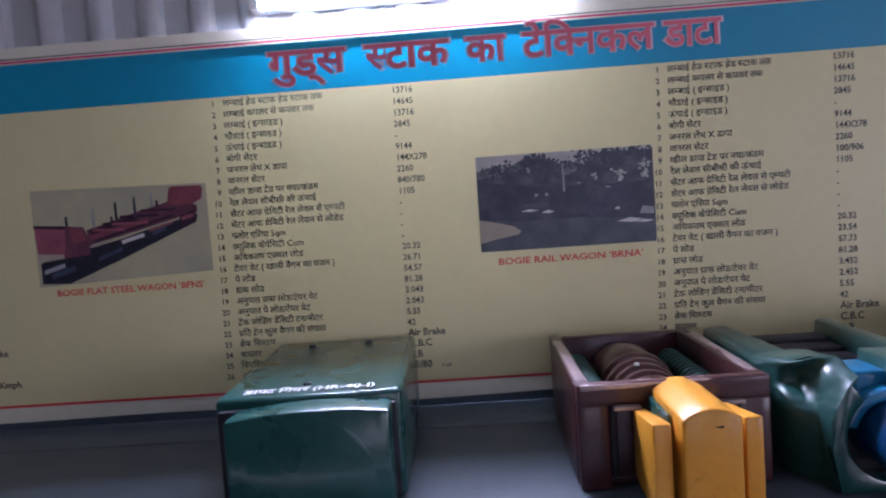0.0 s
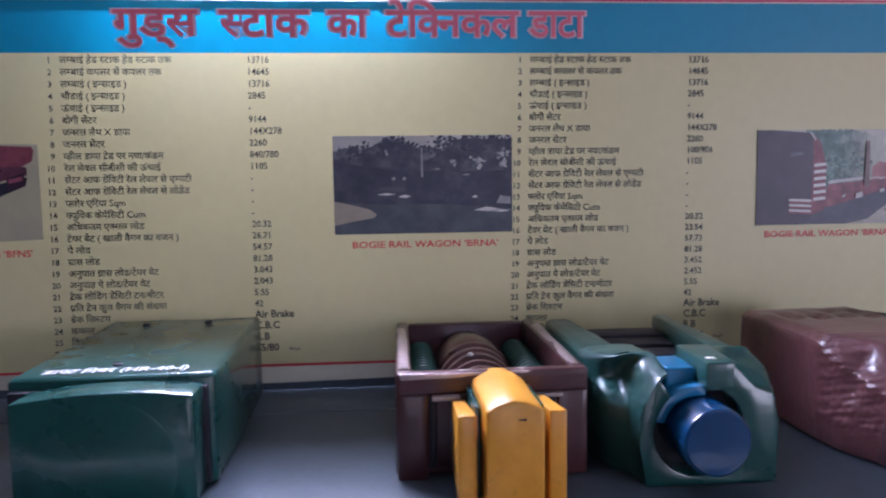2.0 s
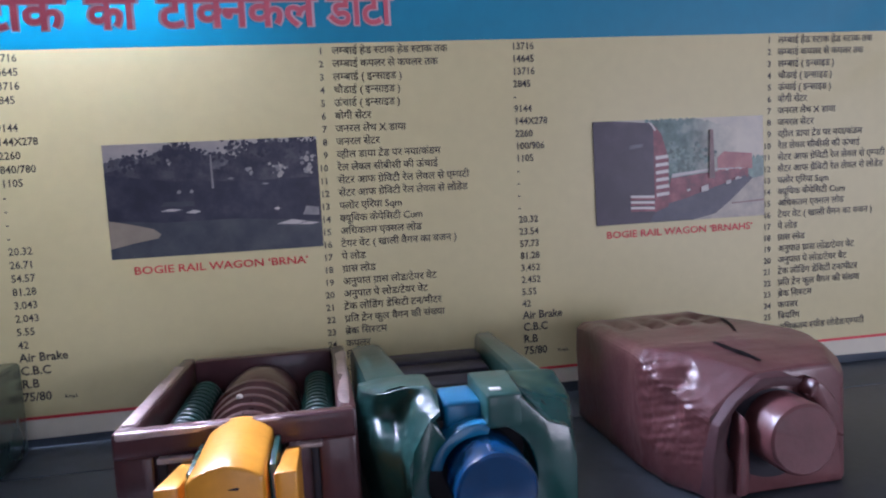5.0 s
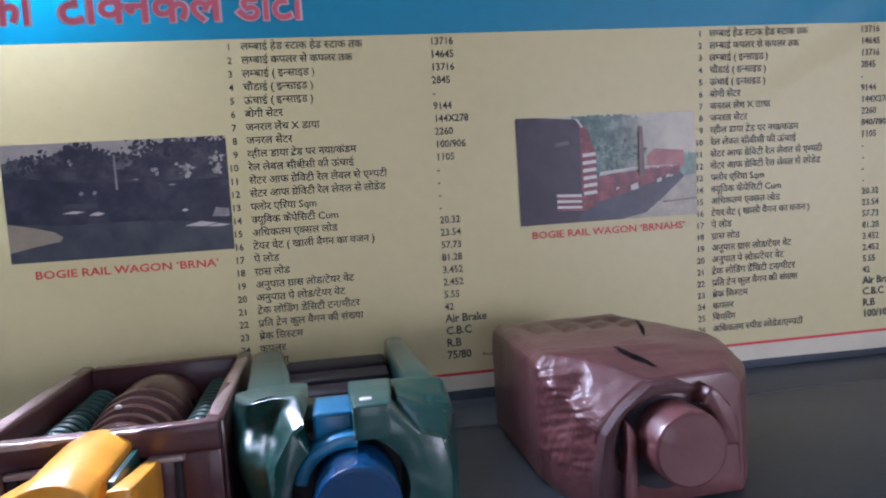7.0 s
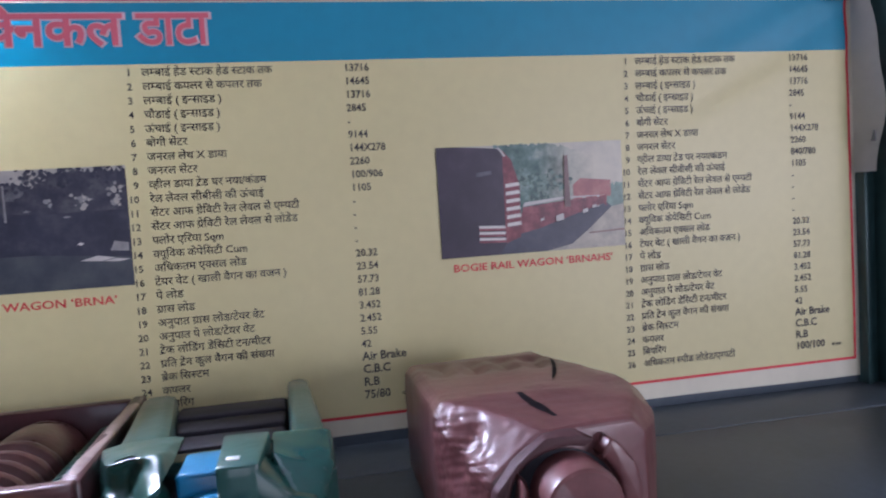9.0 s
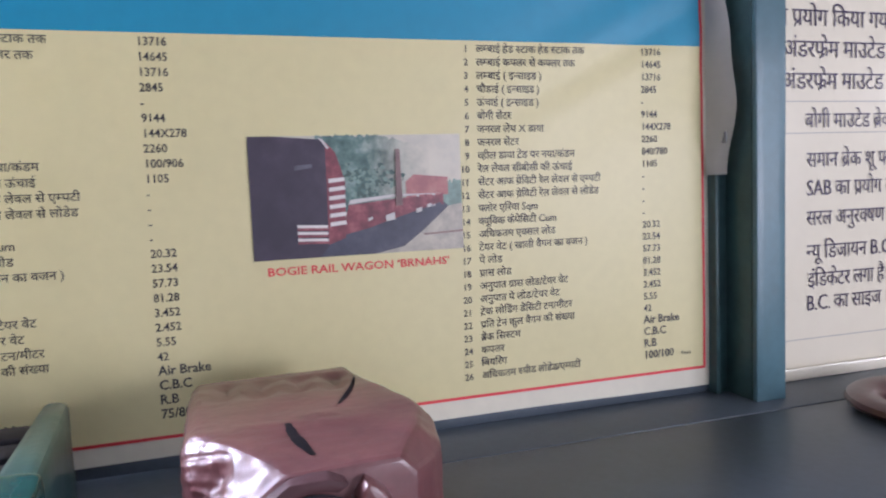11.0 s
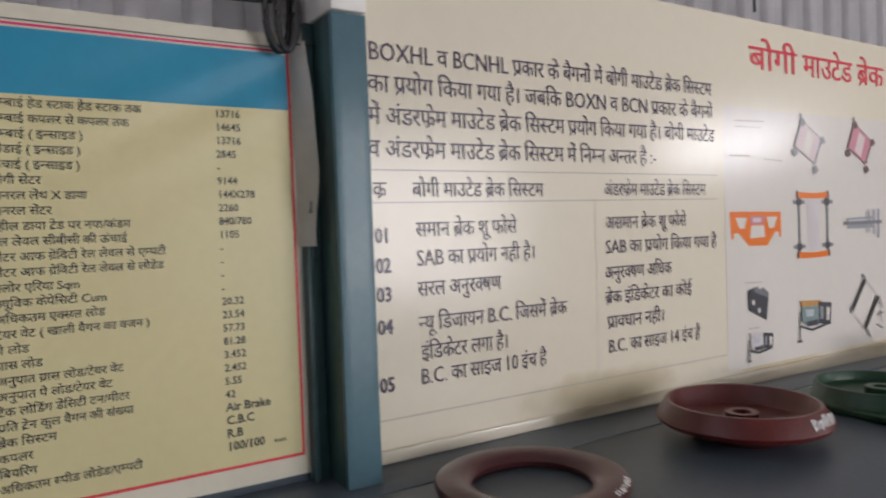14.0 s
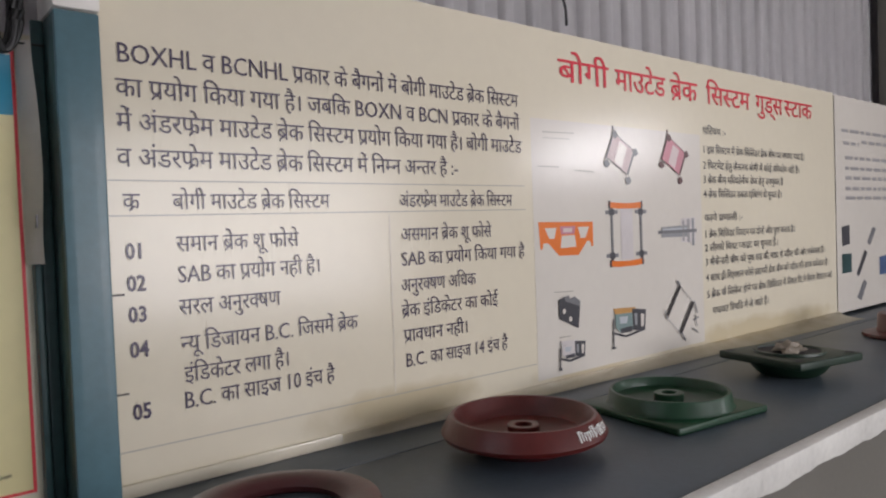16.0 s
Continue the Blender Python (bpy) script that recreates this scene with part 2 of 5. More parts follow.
def prism(outline, y0, y1, bev=0.0, bm=None, m=None, seg=2):
    """An (x, z) outline drawn out from y0 to y1."""
    b = bmesh.new()
    f = b.faces.new([b.verts.new((x, y0, z)) for x, z in outline])
    r = bmesh.ops.extrude_face_region(b, geom=[f])
    for v in r["geom"]:
        if isinstance(v, bmesh.types.BMVert):
            v.co.y = y1
    bmesh.ops.recalc_face_normals(b, faces=b.faces)
    if bev:
        bmesh.ops.bevel(b, geom=b.edges[:], offset=bev, segments=seg, profile=0.5, affect="EDGES")
    if m is not None:
        b.transform(m)
    return join(bm, b)


def loft(sections, bev=0.0):
    """Skins a run of outlines with equal numbers of points and caps both ends."""
    b = bmesh.new()
    rows = [[b.verts.new(p) for p in s] for s in sections]
    n = len(rows[0])
    for a, c in zip(rows, rows[1:]):
        for i in range(n):
            j = (i + 1) % n
            b.faces.new((a[i], a[j], c[j], c[i]))
    b.faces.new(rows[0])
    b.faces.new(rows[-1][::-1])
    bmesh.ops.recalc_face_normals(b, faces=b.faces)
    if bev:
        bmesh.ops.bevel(b, geom=b.edges[:], offset=bev, segments=2, profile=0.5, affect="EDGES")
    return b


def sweep(points, r, seg=10):
    """A round cable along points."""
    b = bmesh.new()
    pts = [Vector(p) for p in points]
    rings = []
    for i, p in enumerate(pts):
        d = (pts[min(i + 1, len(pts) - 1)] - pts[max(i - 1, 0)]).normalized()
        q = d.to_track_quat("Z", "Y")
        rings.append([b.verts.new(p + q @ Vector((r * math.cos(a), r * math.sin(a), 0))) for a in [2 * math.pi * k / seg for k in range(seg)]])
    for a, c in zip(rings, rings[1:]):
        for i in range(seg):
            b.faces.new((a[i], a[(i + 1) % seg], c[(i + 1) % seg], c[i]))
    b.faces.new(rings[0])
    b.faces.new(rings[-1])
    return b


def roughen(bm, amount, scale, seed=0.0):
    """Uneven cast or brush-painted skin."""
    bm.normal_update()
    for v in bm.verts:
        v.co += v.normal * amount * noise.noise(v.co * scale + Vector((seed, seed * 2, 0)))
    return bm


def subdivided(bm, cuts):
    bmesh.ops.subdivide_edges(bm, edges=bm.edges[:], cuts=cuts, use_grid_fill=True)
    return bm


ALONG_Y = Matrix.Rotation(radians(90), 4, "X")  # turns +z to -y

# ---- lettering ----
CONS = set("कखगघचछजझटठडढणतथदधनपफबभमयरलवशषसह")
MARKS = set("ािीुूृेैोौंःँॉॅ")
STEM = set("खगघचजझणतथधनपबभमयलवशषस")
GLYPHS = {}


def outline_of(body, bold):
    cu = bpy.data.curves.new("glyph", "FONT")
    cu.body, cu.resolution_u, cu.offset = body, 2, bold
    ob = new("glyph", cu)
    bpy.context.view_layer.update()
    me = bpy.data.meshes.new_from_object(ob.evaluated_get(bpy.context.evaluated_depsgraph_get()))
    bpy.data.objects.remove(ob)
    bpy.data.curves.remove(cu)
    return me


def glyph(ch, bold, half=False):
    key = (ch, bold, half)
    if key not in GLYPHS:
        me = outline_of(ch + "क", bold)
        ref = GLYPHS.get(("ref", bold))
        if ref is None:
            k = outline_of("क", bold)
            ref = GLYPHS[("ref", bold)] = max(v.co.x for v in k.vertices)
        adv = max(v.co.x for v in me.vertices) - ref
        bpy.data.meshes.remove(me)
        me = outline_of(ch, bold)
        if half:
            cut = adv - (0.17 if ch in STEM else 0.24)
            b = bmesh.new()
            b.from_mesh(me)
            bmesh.ops.bisect_plane(b, geom=b.verts[:] + b.edges[:] + b.faces[:], plane_co=(cut, 0, 0), plane_no=(1, 0, 0), clear_outer=True)
            b.to_mesh(me)
            b.free()
            adv = cut - 0.01
        GLYPHS[key] = ([v.co[:2] for v in me.vertices], [tuple(p.vertices) for p in me.polygons], adv)
        bpy.data.meshes.remove(me)
    return GLYPHS[key]


def shaped(text):
    """Letters in drawing order: short i before its cluster, half letters, sub-stroke for a following r."""
    out, i, n = [], 0, len(text)
    while i < n:
        c = text[i]
        if c not in CONS:
            out.append((c, False))
            i += 1
            continue
        cluster = [c]
        i += 1
        while i + 1 < n and text[i] == "्" and text[i + 1] in CONS:
            cluster.append(text[i + 1])
            i += 2
        marks = []
        while i < n and text[i] in MARKS:
            marks.append(text[i])
            i += 1
        hook = len(cluster) > 1 and cluster[0] == "र"
        cluster = cluster[1:] if hook else cluster
        under = len(cluster) > 1 and cluster[-1] == "र"
        cluster = cluster[:-1] if under else cluster
        if "ि" in marks:
            out.append(("ि", False))
        for h in cluster[:-1]:
            if h in STEM or h in "कफ":
                out.append((h, True))
            else:
                out += [(h, False), ("्", False)]
        out.append((cluster[-1], False))
        if under:
            out.append(("्", "under"))
        out += [(k, False) for k in marks if k != "ि"]
        if hook:
            out.append(("े", False))
    return out


def flat_run(text, bold=0.0):
    verts, faces, x = [], [], 0.0
    for ch, half in shaped(text):
        if ch == " ":
            x += 0.26
            continue
        under = half == "under"
        vs, fs, adv = glyph(ch, bold, half is True)
        k = len(verts)
        verts += [((x - 0.36 - a * 0.9, b + 0.20) if under else (a + x, b)) for a, b in vs]
        faces += [tuple(q + k for q in f) for f in fs]
        x += adv
    return verts, faces, x


def lettering(name, text, parent, material, x, z, size, skin, width=None, bold=0.0, stretch=1.0, lift=0.0025):
    """One line of writing on the surface y = skin(x, z): baseline z, left end x, em size; width fits its length."""
    vs, fs, w = flat_run(text, bold)
    sx = (width / w) if width else size * stretch
    me = bpy.data.meshes.new(name)
    me.from_pydata([(x + a * sx, skin(x + a * sx, z + b * size) - lift, z + b * size) for a, b in vs], [], fs)
    me.materials.append(material)
    ob = new(name, me)
    ob.parent = parent
    return ob


def sheet(x0, x1, z0, z1, skin, lift, nx=1, nz=1):
    """A flat piece of print lying on a skin."""
    b = bmesh.new()
    g = [[b.verts.new((x0 + (x1 - x0) * i / nx, skin(x0 + (x1 - x0) * i / nx, z0 + (z1 - z0) * j / nz) - lift, z0 + (z1 - z0) * j / nz)) for j in range(nz + 1)] for i in range(nx + 1)]
    for i in range(nx):
        for j in range(nz):
            b.faces.new((g[i][j], g[i + 1][j], g[i + 1][j + 1], g[i][j + 1]))
    return b


def shape(points, skin, lift):
    """A printed patch with the given (x, z) outline."""
    b = bmesh.new()
    b.faces.new([b.verts.new((x, 0.0, z)) for x, z in points])
    step = 0.03  # cut small, so that the patch follows the slack of its sheet
    for k, axis in ((0, Vector((1, 0, 0))), (1, Vector((0, 0, 1)))):
        lo, hi = min(p[k] for p in points), max(p[k] for p in points)
        for i in range(int(lo / step) + 1, int(hi / step) + 1):
            bmesh.ops.bisect_plane(b, geom=b.verts[:] + b.edges[:] + b.faces[:], plane_co=axis * (i * step), plane_no=axis)
    for v in b.verts:
        v.co.y = skin(v.co.x, v.co.z) - lift
    return b


def printed(name, bm, material, parent, label=""):
    me = bpy.data.meshes.new(name)
    bm.normal_update()
    for f in bm.faces:
        if f.normal.y > 0:
            f.normal_flip()
    bm.to_mesh(me)
    bm.free()
    me.materials.append(material)
    ob = new(name, me)
    ob.parent = parent
    return tagged(ob, label)


# ---- the room ----
TOP = 0.85          # counter height
X0, X1, YB, ZC = -4.0, 8.2, -5.0, 3.0
structure("floor", box(X0 - 0.2, X1 + 0.2, YB - 0.2, 0.3, -0.1, 0.0), M_FLOOR, "grey cement floor of the exhibition room")
structure("ceiling", box(X0 - 0.2, X1 + 0.2, YB - 0.2, 0.3, ZC, ZC + 0.1), M_CEIL, "plain white ceiling of the exhibition room")
structure("wall_west", box(X0 - 0.2, X0, YB, 0.2, 0, ZC), M_WALL, "plain distempered end wall")


def pierced(name, along, at, thick, lo, hi, holes, label):
    """A wall along x or y with rectangular openings (a0, a1, z0, z1)."""
    bm = None
    cuts = sorted({lo, hi, *[h[0] for h in holes], *[h[1] for h in holes]})
    for a, b in zip(cuts, cuts[1:]):
        zs = [(0, ZC)]
        for h in holes:
            if h[0] <= a and b <= h[1]:
                zs = [(0, h[2]), (h[3], ZC)] if h[2] > 0 else [(h[3], ZC)]
        for z0, z1 in zs:
            if along == "x":
                bm = box(a, b, at, at + thick, z0, z1, bm=bm)
            else:
                bm = box(at, at + thick, a, b, z0, z1, bm=bm)
    bmesh.ops.remove_doubles(bm, verts=bm.verts, dist=1e-5)
    return structure(name, bm, M_WALL, label)


pierced("wall_south", "x", YB - 0.2, 0.2, X0, X1, [(-0.1, 1.3, 0.0, 2.1), (3.0, 6.2, 0.6, 2.3)], "plain distempered wall with a doorway and a window")
pierced("wall_east", "y", X1, 0.2, YB - 0.2, 0.2, [(-4.3, -2.9, 1.95, 2.45)], "plain distempered end wall with a high window")


def window(name, m, w, h, label):
    root = tagged(thing(name, m, label, "window"), kind="structure")
    for a in (-w / 2 + 0.02, w / 2 - 0.02, 0):
        part("window_frame", box(a - 0.02, a + 0.02, -0.03, 0.03, 0, h, 0.004), M_HOUSING, root)
    for z in (0.02, h - 0.02):
        part("window_frame", box(-w / 2, w / 2, -0.028, 0.028, z - 0.02, z + 0.02, 0.004), M_HOUSING, root)
    for s in (-1, 1):
        pane = part("pane", box(min(0, s * w / 2) + 0.02, max(0, s * w / 2) - 0.02, -0.003, 0.003, 0.03, h - 0.03), M_GLASS, root)
        pane.visible_shadow = False
    return root


window("window_1", pose(4.6, YB - 0.1, 0.6), 3.2, 1.7, "wide white framed window behind the walker")
window("window_2", pose(X1 + 0.1, -3.6, 1.95, 0, 0, 90), 1.4, 0.5, "small high white framed window in the end wall")
structure("ground", box(-60, 60, -60, 60, -0.25, -0.12), M_FLOOR, "bare ground outside the room")

# corrugated sheet wall behind the boards
bm = bmesh.new()
PITCH = 0.13
prof = []
xx = X0
while xx < X1:
    for dx, dy in ((0.0, 0.0), (0.062, 0.0), (0.074, -0.018), (0.084, -0.022), (0.106, -0.022), (0.118, -0.018)):
        prof.append((xx + dx, 0.125 + dy))
    xx += PITCH
rows = []
for z in (0.0, 1.0, 2.0, ZC):
    rows.append([bm.verts.new((x, y + 0.004 * noise.noise(Vector((x * 1.3, z, 0))), z)) for x, y in prof])
for a, b in zip(rows, rows[1:]):
    for i in range(len(prof) - 1):
        bm.faces.new((a[i], a[i + 1], b[i + 1], b[i]))
bmesh.ops.solidify(bm, geom=bm.faces[:], thickness=-0.002)
structure("wall_north", bm, M_SHEET, "pale grey corrugated sheet wall behind the boards", "wall")
structure("wall_north_backing", box(X0, X1, 0.16, 0.24, 0, ZC), M_WALL, "plain wall closing the room behind the sheet", "wall")

# ---- the counter ----
counter = thing("display_counter", pose(0, 0, 0), "long display counter with dark grey top and white front edge", "counter")
CX0, CX1, CF = -3.9, 8.1, -0.783
part("top", box(CX0, CX1, CF + 0.012, -0.1652, TOP - 0.03, TOP, 0.003), M_COUNTER, counter)
part("rear_strip", box(CX0, CX1, -0.164, 0.095, TOP - 0.03, TOP + 0.001, 0.002), M_COUNTER, counter)
bm = box(CX0, CX1, CF - 0.028, CF + 0.009, TOP - 0.056, TOP + 0.003, 0.004)
for i in range(260):  # ragged, chipped lower edge
    bmesh.ops.bisect_plane(bm, geom=bm.verts[:] + bm.edges[:] + bm.faces[:], plane_co=(1.5 + 0.02 * i, 0, 0), plane_no=(1, 0, 0))
for v in bm.verts:
    if v.co.z < TOP - 0.04:
        v.co.z += 0.009 * noise.noise(Vector((v.co.x * 6.0, 1.0, 0))) + 0.006 * noise.noise(Vector((v.co.x * 23.0, 7.0, 0)))
part("front_edge", bm, M_NOSING, counter, "white painted front edge, chipped")
part("carcass", box(CX0, CX1, CF + 0.05, -0.02, 0.08, TOP - 0.034), M_CABINET, counter)
part("plinth", box(CX0, CX1, CF + 0.10, -0.06, 0.0, 0.08), M_CABINET, counter)

# ---- the tube lamp on the sheet wall, just behind the top of the banner ----
lamp = thing("tube_light", pose(-0.135, 0.034, 1.834), "lit white tube light on a batten behind the banner top", "light")
part("batten", box(-0.38, 0.38, 0.018, 0.066, -0.012, 0.024, 0.004), M_HOUSING, lamp)
part("tube", lathe([(0, -0.345), (0.012, -0.345), (0.014, -0.34), (0.014, 0.34), (0.012, 0.345), (0, 0.345)], 16, Matrix.Rotation(radians(90), 4, "Y")), M_TUBE, lamp, "glowing white tube")
for s in (-1, 1):
    part("lamp_holder", box(s * 0.358 - 0.012, s * 0.358 + 0.012, -0.016, 0.018, -0.018, 0.018, 0.003), M_HOUSING, lamp)

# ---- banner with the wagon data ----
BX0, BX1, BZ0, BZ1 = -1.95, 2.015, 0.871, 1.768


def flex(x, z):
    """Slack of the banner over the wall."""
    y = 0.006 * noise.noise(Vector((x * 1.1, z * 1.7, 0.3))) + 0.0012 * noise.noise(Vector((x * 3.5, z * 3, 2.0)))
    d = (x - 1.95) * 0.5 - (z - 1.73)
    if x > 1.35:
        k = min(1, (x - 1.35) / 0.3)
        y += 0.0026 * k * math.sin(d * 48) * math.exp(-abs(d - 0.02) * 9)
    return y * min(1.0, max(0.0, (z - 0.88) / 0.10))  # drawn tight along its foot


def banner_skin(x, z):
    return flex(x, z) - 0.004


banner = thing("data_banner", pose(0, 0, 0), "cream printed flex banner of wagon data, blue heading band", "banner")
bm = sheet(BX0, BX1, BZ0, BZ1, banner_skin, 0.0, 260, 60)
for v in bm.verts:  # uneven cut lower and right edges
    if v.co.z < BZ0 + 0.001:
        v.co.z += 0.006 * noise.noise(Vector((v.co.x * 2.0, 5.0, 0))) + 0.008 * noise.noise(Vector((v.co.x * 0.6, 1.0, 0)))
    if v.co.x > BX1 - 0.001:
        v.co.x += 0.008 * noise.noise(Vector((v.co.z * 5.0, 9.0, 0)))
inside = [f for f in bm.faces if BX0 + 0.05 < f.calc_center_median().x < 1.935 and 0.93 < f.calc_center_median().z < 1.705]
bmesh.ops.delete(bm, geom=inside, context="FACES")  # the printed field is the same single sheet
printed("sheet", bm, M_CREAM_EDGE, banner, "pale cream flex margin")
part("foot_strip", box(BX0 + 0.01, BX1 - 0.02, -0.0015, 0.018, TOP + 0.002, 0.882, 0.001), M_COUNTER, banner, "dark strip behind the foot of the flex")
FZ0, FZ1, FX1 = 0.912, 1.728, 1.955
printed("cream_field", sheet(BX0 + 0.03, FX1, FZ0, 1.616, banner_skin, 0.0012, 250, 50), M_FLEX, banner, "pale cream printed field")
printed("blue_band", sheet(BX0 + 0.03, FX1, 1.616, FZ1, banner_skin, 0.0012, 250, 10), M_BAND, banner, "bright blue heading band")
for z, h, mat in ((0.908, 0.006, M_RED), (1.7315, 0.0045, M_MAGENTA), (1.740, 0.0022, M_DARKGREY)):
    printed("border_line", sheet(BX0 + 0.03, FX1 + 0.003, z, z + h, banner_skin, 0.0018, 250, 1), mat, banner)
printed("border_line", sheet(FX1 - 0.001, FX1 + 0.005, 0.908, 1.735, banner_skin, 0.0019, 1, 60), M_RED, banner)
# heading
for word, a, b in (("गुड्स", -0.46, -0.285), ("स्टाक", -0.235, -0.045), ("का", 0.0, 0.085), ("टेक्निकल", 0.13, 0.425), ("डाटा", 0.452, 0.577)):
    lettering("heading_outline", word, banner, M_PINK, a - 0.003, 1.652, 0.088, banner_skin, b - a + 0.006, 0.045, lift=0.0026)
    lettering("heading_word", word, banner, M_TITLE, a, 1.652, 0.088, banner_skin, b - a, 0.018, lift=0.0038)

ROWS = ("लम्बाई हेड स्टाक हेड स्टाक तक|लम्बाई कपलर से कपलर तक|लम्बाई ( इन्साइड )|चौडाई ( इन्साइड )|ऊंचाई ( इन्साइड )|बोगी सेंटर|जनरल लेंथ X डाया|जनरल सेंटर|"
        "व्हील डाया ट्रेड पर नया/कंडम|रेल लेवल सीबीसी की ऊंचाई|सेंटर आफ ग्रेविटी रेल लेवल से एम्पटी|सेंटर आफ ग्रेविटी रेल लेवल से लोडेड|फ्लोर एरिया Sqm|क्यूविक केपेसिटी Cum|"
        "अधिकतम एक्सल लोड|टेयर वेट ( खाली वैगन का वजन )|पे लोड|ग्रास लोड|अनुपात ग्रास लोड/टेयर वेट|अनुपात पे लोड/टेयर वेट|ट्रेक लोडिंग डेंसिटी टन/मीटर|"
        "प्रति ट्रेन कुल वैगन की संख्या|ब्रेक सिस्टम|कपलर|बियरिंग|अधिकतम स्पीड लोडेड/एम्पटी").split("|")
HEADV = "13716 14645 13716 2845 - 9144 144X278 2260".split()
TAILV = ["5.55", "42", "Air Brake", "C.B.C", "R.B"]
LISTS = [
    (-0.606, -0.579, -0.181, HEADV + "840/780 1105 - - - - 20.32 26.71 54.57 81.28 3.043 2.043".split() + TAILV + ["75/80"]),
    (0.426, 0.453, 0.825, HEADV + "100/906 1105 - - - - 20.32 23.54 57.73 81.28 3.452 2.452".split() + TAILV + ["75/80"]),
    (1.412, 1.438, 1.806, HEADV + "840/780 1105 - - - - 20.32 23.54 57.73 81.28 3.452 2.452".split() + TAILV + ["100/100"]),
]
ROWZ = [1.5945 - 0.02595 * i for i in range(26)]
_, _, wref = flat_run(ROWS[11], 0.008)
STRETCH = 0.268 / wref
for xn, xt, xv, vals in LISTS:
    for i, z in enumerate(ROWZ):
        num = str(i + 1)
        lean = -0.012 * i / 25  # the list drifts a little to the left going down
        lettering("row_number", num, banner, M_BLACK, xn + lean - (0.010 if i > 8 else 0), z, 0.0185, banner_skin, bold=0.012)
        lettering("row_name", ROWS[i], banner, M_BLACK, xt + lean, z, 0.0205, banner_skin, bold=0.008, stretch=STRETCH / 0.0205)
        big = i > 21
        lettering("row_value", vals[i], banner, M_BLACK, xv + lean * 0.3, z, 0.024 if big else 0.0205, banner_skin, bold=0.018 if big else 0.012, stretch=0.95)
    lettering("row_unit", "Kmph", banner, M_BLACK, xv + 0.072 + (0.018 if vals[25] == "100/100" else 0), ROWZ[25], 0.010, banner_skin, bold=0.01)
for i, w in ((22, "Air Brake"), (23, "C.B.C"), (24, "R.B"), (25, "75/80 Kmph")):
    lettering("row_value", w, banner, M_BLACK, -1.248, ROWZ[i] + 0.012, 0.023, banner_skin, bold=0.018)
for x, w, width, z in ((-1.022, "BOGIE FLAT STEEL WAGON ‘BFNS’", 0.362, 1.174), (0.04, "BOGIE RAIL WAGON ‘BRNA’", 0.338, 1.178), (1.018, "BOGIE RAIL WAGON ‘BRNAHS’", 0.350, 1.184)):
    lettering("photo_caption", w, banner, M_RED, x, z, 0.0215, banner_skin, width, 0.014)

# ---- three printed photographs on the banner ----
P_SKY = surface("photo_sky", (0.40, 0.39, 0.41), 0.4, var=0.12, scale=8, fine=40, bump=0)
P_DUSK = surface("photo_shadow_blue", (0.055, 0.055, 0.085), 0.4, var=0.35, scale=14, fine=60, bump=0)
P_ROAD = surface("photo_road", (0.09, 0.10, 0.12), 0.4, var=0.25, scale=10, fine=60, bump=0)
P_SAND = surface("photo_sand", (0.42, 0.36, 0.27), 0.4, var=0.15, scale=12, fine=60, bump=0)
P_FADE = surface("photo_faded", (0.56, 0.53, 0.50), 0.4, var=0.08, scale=6, fine=40, bump=0)
P_WAGON = surface("photo_wagon_red", (0.25, 0.066, 0.085), 0.4, var=0.3, scale=20, fine=80, bump=0)
P_DARKRED = surface("photo_wagon_end", (0.042, 0.018, 0.035), 0.4, var=0.4, scale=12, fine=60, bump=0)
P_WHITE = ink("photo_white", (0.70, 0.66, 0.62), 0.4)
P_BLACK = surface("photo_black", (0.022, 0.022, 0.035), 0.4, var=0.4, scale=20, fine=80, bump=0)


def print_blend(name, tints, scale, fade=None):
    """Soft mottled print of three tints; fade = (x0, x1, tint) lets it pale away along the banner."""
    m, t, p = nodes_of(name)
    co = t.nodes.new("ShaderNodeTexCoord")
    n = t.nodes.new("ShaderNodeTexNoise")
    n.inputs["Scale"].default_value, n.inputs["Detail"].default_value, n.inputs["Roughness"].default_value = scale, 5, 0.62
    t.links.new(co.outputs["Object"], n.inputs["Vector"])
    r = t.nodes.new("ShaderNodeValToRGB")
    r.color_ramp.elements[0].position, r.color_ramp.elements[1].position = 0.36, 0.66
    r.color_ramp.elements.new(0.52).color = (*tints[1], 1)
    r.color_ramp.elements[0].color, r.color_ramp.elements[2].color = (*tints[0], 1), (*tints[2], 1)
    t.links.new(n.outputs[0], r.inputs[0])
    out = r.outputs[0]
    if fade:
        sep = t.nodes.new("ShaderNodeSeparateXYZ")
        t.links.new(co.outputs["Object"], sep.inputs[0])
        wob = t.nodes.new("ShaderNodeMath")
        wob.operation = "MULTIPLY_ADD"
        wob.inputs[1].default_value = 0.12
        t.links.new(n.outputs[0], wob.inputs[0])
        t.links.new(sep.outputs[0], wob.inputs[2])
        k = t.nodes.new("ShaderNodeMapRange")
        k.inputs[1].default_value, k.inputs[2].default_value = fade[0] + 0.06, fade[1] + 0.06
        t.links.new(wob.outputs[0], k.inputs[0])
        mix = t.nodes.new("ShaderNodeMix")
        mix.data_type = "RGBA"
        mix.inputs[7].default_value = (*fade[2], 1)
        t.links.new(k.outputs[0], mix.inputs[0])
        t.links.new(out, mix.inputs[6])
        out = mix.outputs[2]
    t.links.new(out, p.inputs["Base Color"])
    p.inputs["Roughness"].default_value = 0.42
    return m


